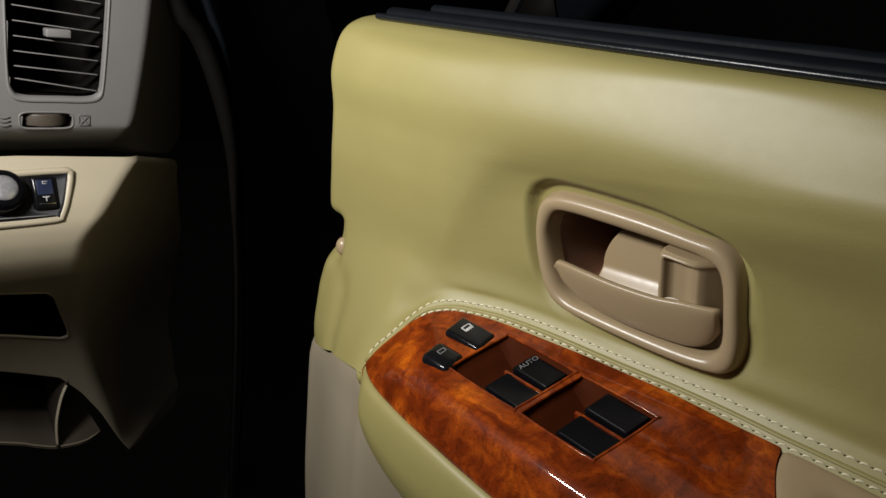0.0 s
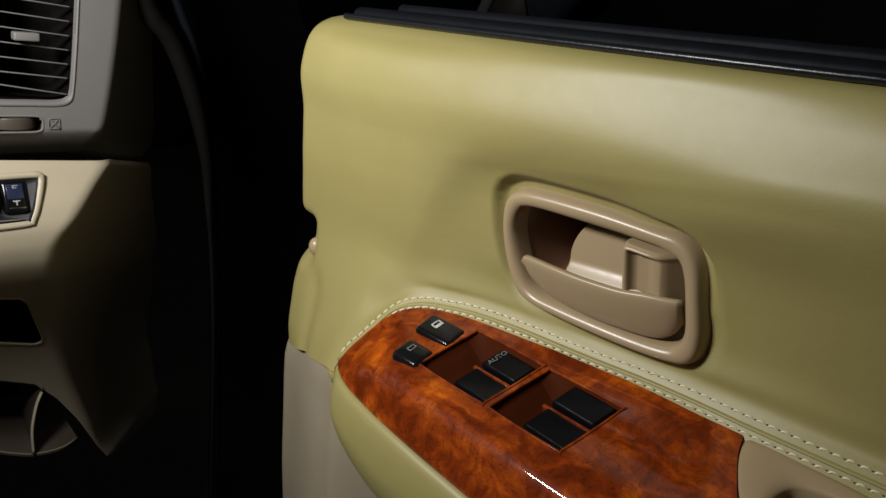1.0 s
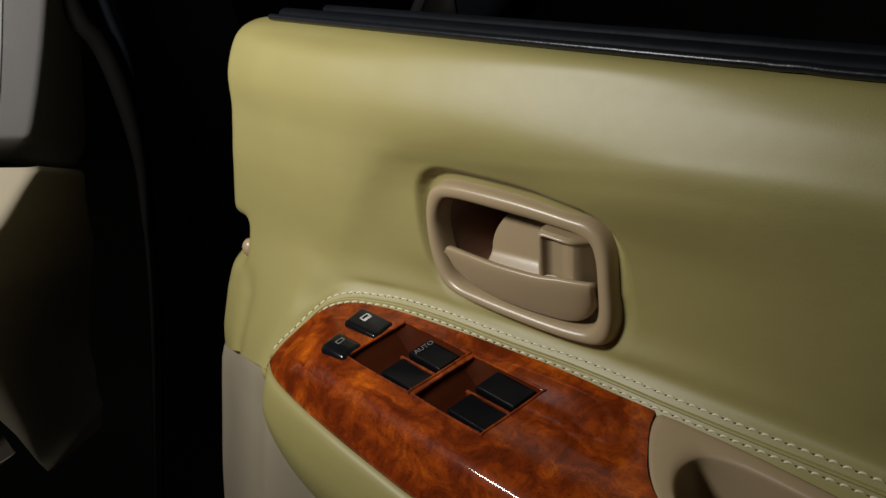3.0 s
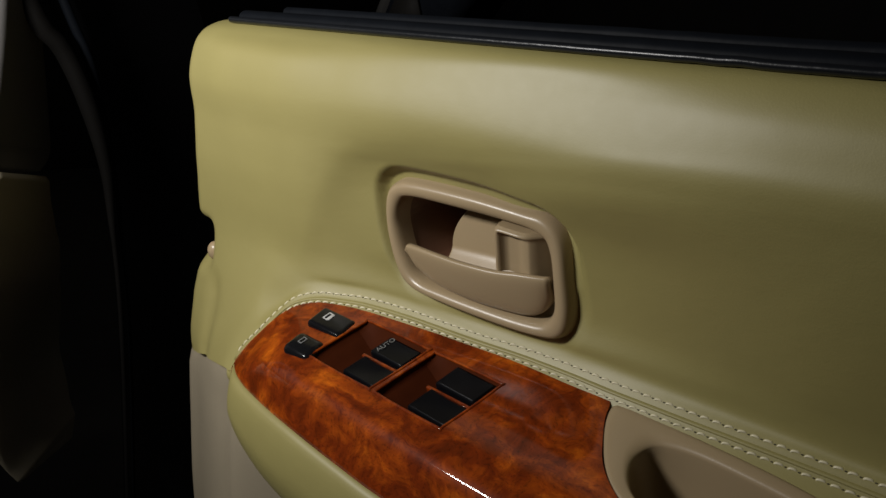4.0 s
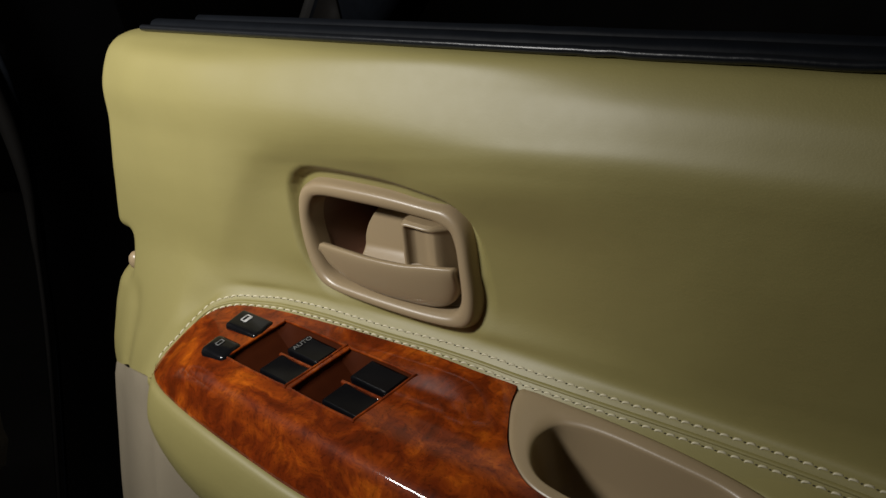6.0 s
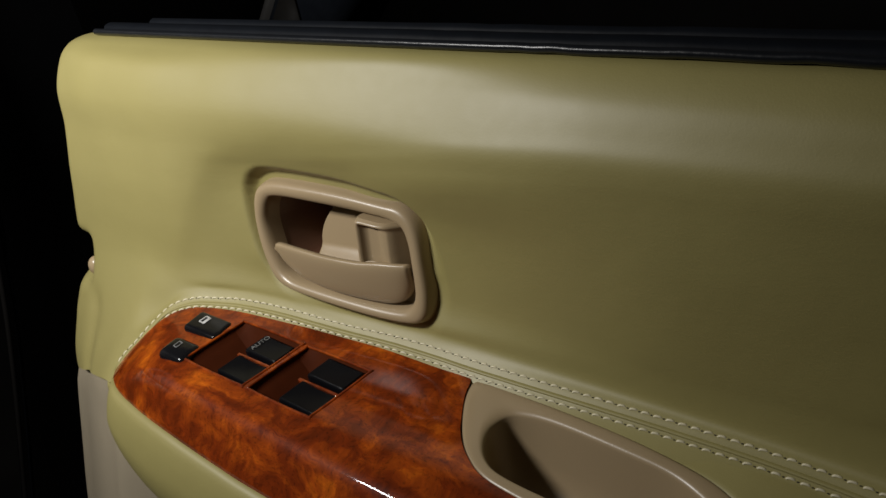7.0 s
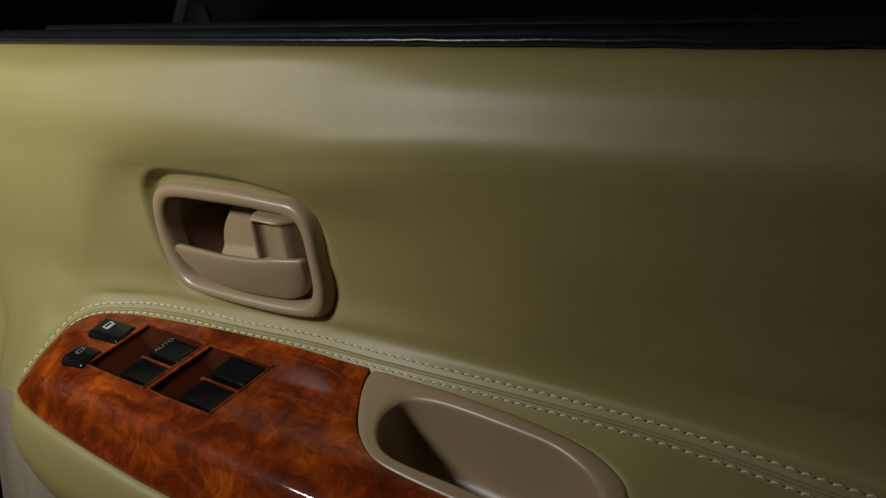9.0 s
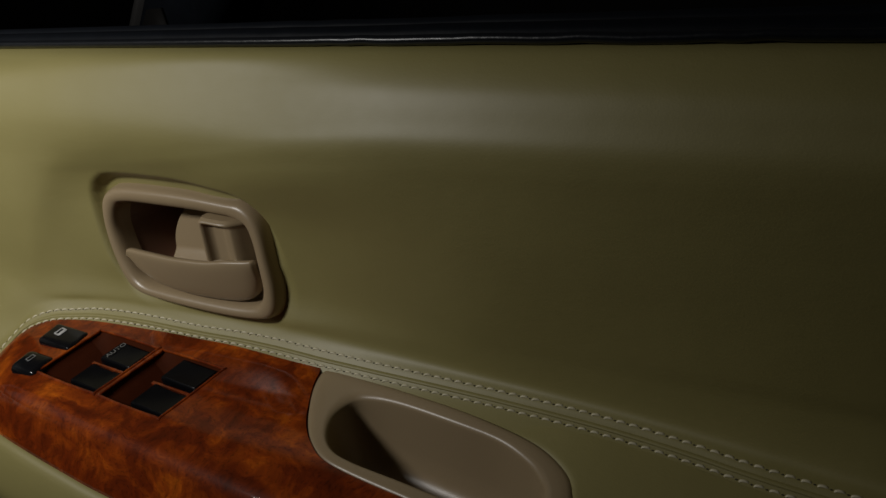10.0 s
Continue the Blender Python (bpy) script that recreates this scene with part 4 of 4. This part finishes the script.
low_edge = table([0.5, 0.5249, 0.5725, 0.6632, 0.7647, 0.848, 0.885, 0.9208], [-0.0152, -0.0272, -0.0426, -0.073, -0.0980, -0.1170, -0.0960, -0.0700])
low_x = table([0.40, 0.48, 0.55, 0.62, 0.70, 0.76, 0.80, 0.82, 0.845, 0.860, 0.870, 0.885, 0.905, 0.918, 0.925],
              [-0.620, -0.605, -0.586, -0.560, -0.520, -0.478, -0.440, -0.4170, -0.3995, -0.3945, -0.3935, -0.3965, -0.4050, -0.4110, -0.4155])
POCKET = np.array([(-0.4, 0.8249), (-0.1838, 0.8019), (-0.1466, 0.794), (-0.1384, 0.7846), (-0.1158, 0.7287), (-0.1148, 0.7202), (-0.1214, 0.718), (-0.1783, 0.7387), (-0.4, 0.779)])


lower_run = table([0.46, 0.5, 0.56, 0.65, 0.70, 0.75, 0.80, 0.85, 0.88, 0.91, 0.925], [0.180, 0.187, 0.205, 0.216, 0.219, 0.214, 0.205, 0.195, 0.144, 0.099, 0.080])
HEM = np.array([(-0.62, 0.79), (-0.40, 0.735), (-0.177, 0.686), (-0.147, 0.672), (-0.1145, 0.656), (-0.090, 0.626), (-0.063, 0.582), (-0.025, 0.506), (0.0, 0.486), (0.128, 0.40), (0.3, 0.29)])


def dash_lower():
    zs = np.r_[np.linspace(0.925, 0.908, 12), np.linspace(0.905, 0.36, 170)]
    rows = []
    for z in zs:
        x, y, drop = turned(float(low_edge(max(z, 0.5))), 0.022, float(low_x(z)), float(lower_run(z)) * (1 + 0.5 * float(ease(0.85, 0.6, z))), radians(47 + 10 * float(ease(0.85, 0.6, z))))
        rows.append(np.stack([x, y, z - drop - 0.045 * np.maximum(0.0, np.minimum(y, -0.07) + 0.17) * float(ease(0.885, 0.922, z))], 1))
    g = np.array(rows)
    # every column ends on the hem
    for j in range(g.shape[1]):
        col = g[:, j]
        over = col[:, 2] - np.interp(col[:, 1], HEM[:, 0], HEM[:, 1])
        n = int(np.argmax(over < 0)) if (over < 0).any() else len(over) - 1
        last = n - 1 + over[n - 1] / (over[n - 1] - over[n]) if over[n] < 0 else n
        at = np.linspace(0, last, len(col))
        g[:, j] = np.stack([np.interp(at, np.arange(len(col)), col[:, k]) for k in range(3)], 1)
    hem = g[-1:] + [-0.012, 0, -0.001]
    g = np.concatenate([g, hem])
    mid = (g[:-1, :-1] + g[1:, 1:]) / 2
    return sheet(g, beyond(POCKET, mid[..., 1], mid[..., 2]) > 0)


part("lower_fascia", dash_lower(), BROW, dashboard, "beige lower dashboard panel with a rounded brow")
mouth = np.vstack([np.linspace(a, b, 14, endpoint=False) for a, b in zip(POCKET, np.roll(POCKET, -1, 0))])
mouth = np.c_[low_x(mouth[:, 1]), mouth]
pocket = part("coin_pocket", rings([mouth + [0.001, 0, 0], mouth + [-0.002, 0, 0], mouth + [-0.10, 0, 0]], False, True), DARK, dashboard, "dark open pocket in the dashboard")
part("lip", tube(mouth, 0.0013, 8, True, up=(1, 0.2, 0.1)), BROW, pocket)
# open shelf under the dashboard, with an upright divider
SHELF = spline([(-0.545, -0.62, 0.735), (-0.545, -0.40, 0.675), (-0.545, -0.174, 0.5955), (-0.545, -0.142, 0.5823), (-0.545, -0.120, 0.5735), (-0.548, -0.091, 0.570), (-0.560, -0.070, 0.570)], 60)
tray = part("storage_shelf", sheet([SHELF - [0, 0, 0.003], SHELF, SHELF + [-0.05, 0, 0.003], SHELF + [-0.13, 0.01, 0.006]]), WHEEL, dashboard, "open brown storage shelf under the dashboard")
part("lip", tube(SHELF, 0.0010, 8, up=(1, 0, 0)), TRIM, tray)
part("shelf_back", sheet([SHELF + [-0.13, 0.01, 0.0], SHELF + [-0.13, 0.01, 0.14]]), DARK, tray, "dark back of the storage shelf")
fin = spline([(-0.543, -0.1197, 0.5755), (-0.540, -0.1205, 0.606), (-0.540, -0.1151, 0.634), (-0.545, -0.1069, 0.6486), (-0.560, -0.098, 0.656)], 18)
# one fin in two colours: blade dark as if shaded, edge pale as if lit
part("divider", sheet([fin, fin + [-0.10, 0.012, 0]]), WHEEL, tray, "divider of the shelf, coloured dark for shade")
part("divider_edge", tube(fin[:-4], 0.0015, 8, up=(1, 0, 0), squash=1.6), BROW, tray, "front edge of the divider, coloured pale as if lit")

# mirror and heater switch plate
plate = new("switch_plate")
plate.parent = dashboard
tagged(plate, "dark mirror switch plate with a silver edge")
po = spline([(-0.26, 0.9105), (-0.20, 0.9105), (-0.142, 0.9118), (-0.1368, 0.9095), (-0.1395, 0.898), (-0.1462, 0.8815), (-0.1520, 0.8782), (-0.20, 0.8770), (-0.26, 0.8775),
             (-0.265, 0.894)], 90, True)
pc = po.mean(0)
part("plate", rings([np.c_[low_x(p[:, 1]) + h, p] for p, h in ((po, -0.004), (po, 0.0018), (pc + (po - pc) * 0.985, 0.0026), (pc + (po - pc) * 0.955, 0.0012),
                                                                (pc + (po - pc) * 0.02, 0.0012))], False, True), CHARCOAL, plate)
part("silver_line", tube(np.c_[low_x(np.full(12, 0.8815)) + 0.0030, np.linspace(-0.26, -0.1515, 12), np.full(12, 0.8812)], 0.0005, 6, up=(1, 0, 0)), SILVER, plate, "thin silver line along the plate")
part("plate_edge", tube(np.c_[low_x(po[:, 1]) + 0.0002, pc + (po - pc) * [1.02, 1.09]], 0.0030, 8, True, up=(1, 0, 0)), BROW, plate)
tilt = pose(float(low_x(0.8975)) + 0.0005, -0.1565, 0.8975, 1, -24, 0)
rocker = part("rocker", moved(block((0.008, 0.0190, 0.0275), 0.0034, 4), tilt), GLOSS, plate, "glossy black rocker")
part("key_face", moved(block((0.001, 0.0118, 0.0120), 0.0003), tilt @ pose(0.0040, 0, 0.0040)), BLUE, rocker, "blue-grey rocker face")
part("symbol", merge(*[moved(block(s, 0.0001, 1), tilt @ pose(*c)) for s, c in (
    ((0.0003, 0.0042, 0.0006), (0.0047, 0.0006, 0.0086)), ((0.0003, 0.0006, 0.0022), (0.0047, -0.0012, 0.0076)), ((0.0003, 0.0030, 0.0006), (0.0047, 0.0002, 0.0068)),
    ((0.0003, 0.0030, 0.0009), (0.0047, 0.0012, -0.0040, 20, 0, 0)), ((0.0003, 0.0030, 0.0009), (0.0047, -0.0012, -0.0040, -20, 0, 0)), ((0.0003, 0.0009, 0.0042), (0.0047, 0, -0.0052)))]), WHITE, rocker)
part("chrome_bar", moved(block((0.0010, 0.0125, 0.0010), 0.0003), tilt @ pose(0.0040, 0.0005, -0.0092)), CHROME, rocker, "thin silver bar")
turn = np.linspace(0, 2 * np.pi, 48, endpoint=False)
seat_of_knob = pose(float(low_x(0.8985)) - 0.001, -0.1870, 0.8975, 0, -36, 0)
knob = [np.c_[np.full(48, x), r * np.cos(turn), r * np.sin(turn)] for x, r in
        ((-0.002, 0.0170), (0.010, 0.0165), (0.0130, 0.0155), (0.0145, 0.0135), (0.0150, 0.0108), (0.0145, 0.003))]
part("mirror_knob", moved(rings(knob, True, True), seat_of_knob), BLACK, plate, "round black mirror knob")
part("knob_cap", moved(ball((0.0145, 0, 0), (0.003, 0.0105, 0.0105)), seat_of_knob), SILVER, plate, "silver cap of the mirror knob")

# ---- door opening of the body ----
pillar = thing("body_pillar", Matrix.Identity(4), "dark painted door pillar of the car body", "car body")
seal_a = spline([(-0.425, -0.10, 1.20), (-0.430, -0.040, 1.0545), (-0.430, -0.0195, 1.0275), (-0.430, 0.0003, 0.9833), (-0.432, 0.0163, 0.9248), (-0.436, 0.0235, 0.870), (-0.44, 0.034, 0.70), (-0.45, 0.04, 0.25)], 80)
seal_b = spline([(-0.435, -0.065, 1.20), (-0.440, -0.008, 1.0568), (-0.440, 0.0077, 1.0183), (-0.440, 0.0196, 0.9664), (-0.442, 0.0309, 0.8997), (-0.445, 0.038, 0.84), (-0.45, 0.047, 0.70), (-0.46, 0.052, 0.25)], 80)
part("pillar_skin", sheet([seal_a + [-0.012, 0.002, 0], seal_b + [-0.010, 0, 0], seal_b + [-0.05, 0.05, 0], seal_b + [-0.12, 0.20, 0]]), PAINT, pillar)
part("inner_seal", tube(seal_a, np.interp(seal_a[:, 2], [0.25, 0.84, 0.98], [0.0015, 0.0025, 0.0085]), 12, up=(1, 0, 0)), DARK, pillar, "black rubber inner door seal")
part("door_seal", tube(seal_b, np.interp(seal_b[:, 2], [0.25, 0.84, 0.98], [0.0015, 0.0020, 0.0045]), 10, up=(1, 0, 0)), DULL, pillar, "thin black rubber door seal")

# ---- dark surroundings ----
carpet = part("cabin_floor", moved(block((2.2, 1.5, 0.05), 0.01), pose(0.2, -0.90, 0.32)), CARPET)
tagged(carpet, "dark carpet on the cabin floor", "car floor", "", "structure")
ground = part("ground", moved(block((10, 10, 0.2), 0.01), pose(0, 0, -0.10)), CONCRETE)
tagged(ground, "dark concrete yard floor", "ground", "", "structure")
for name, size, at in (("wall_north", (0.2, 10, 3), (-5, 0, 1.5)), ("wall_south", (0.2, 10, 3), (5, 0, 1.5)), ("wall_east", (9.8, 0.2, 3), (0, 5, 1.5)),
                       ("wall_west", (9.8, 0.2, 3), (0, -5, 1.5))):
    tagged(part(name, moved(block(size, 0.01, 1), pose(*at)), CONCRETE), "dark unlit yard wall of bare concrete", "wall", "", "structure")
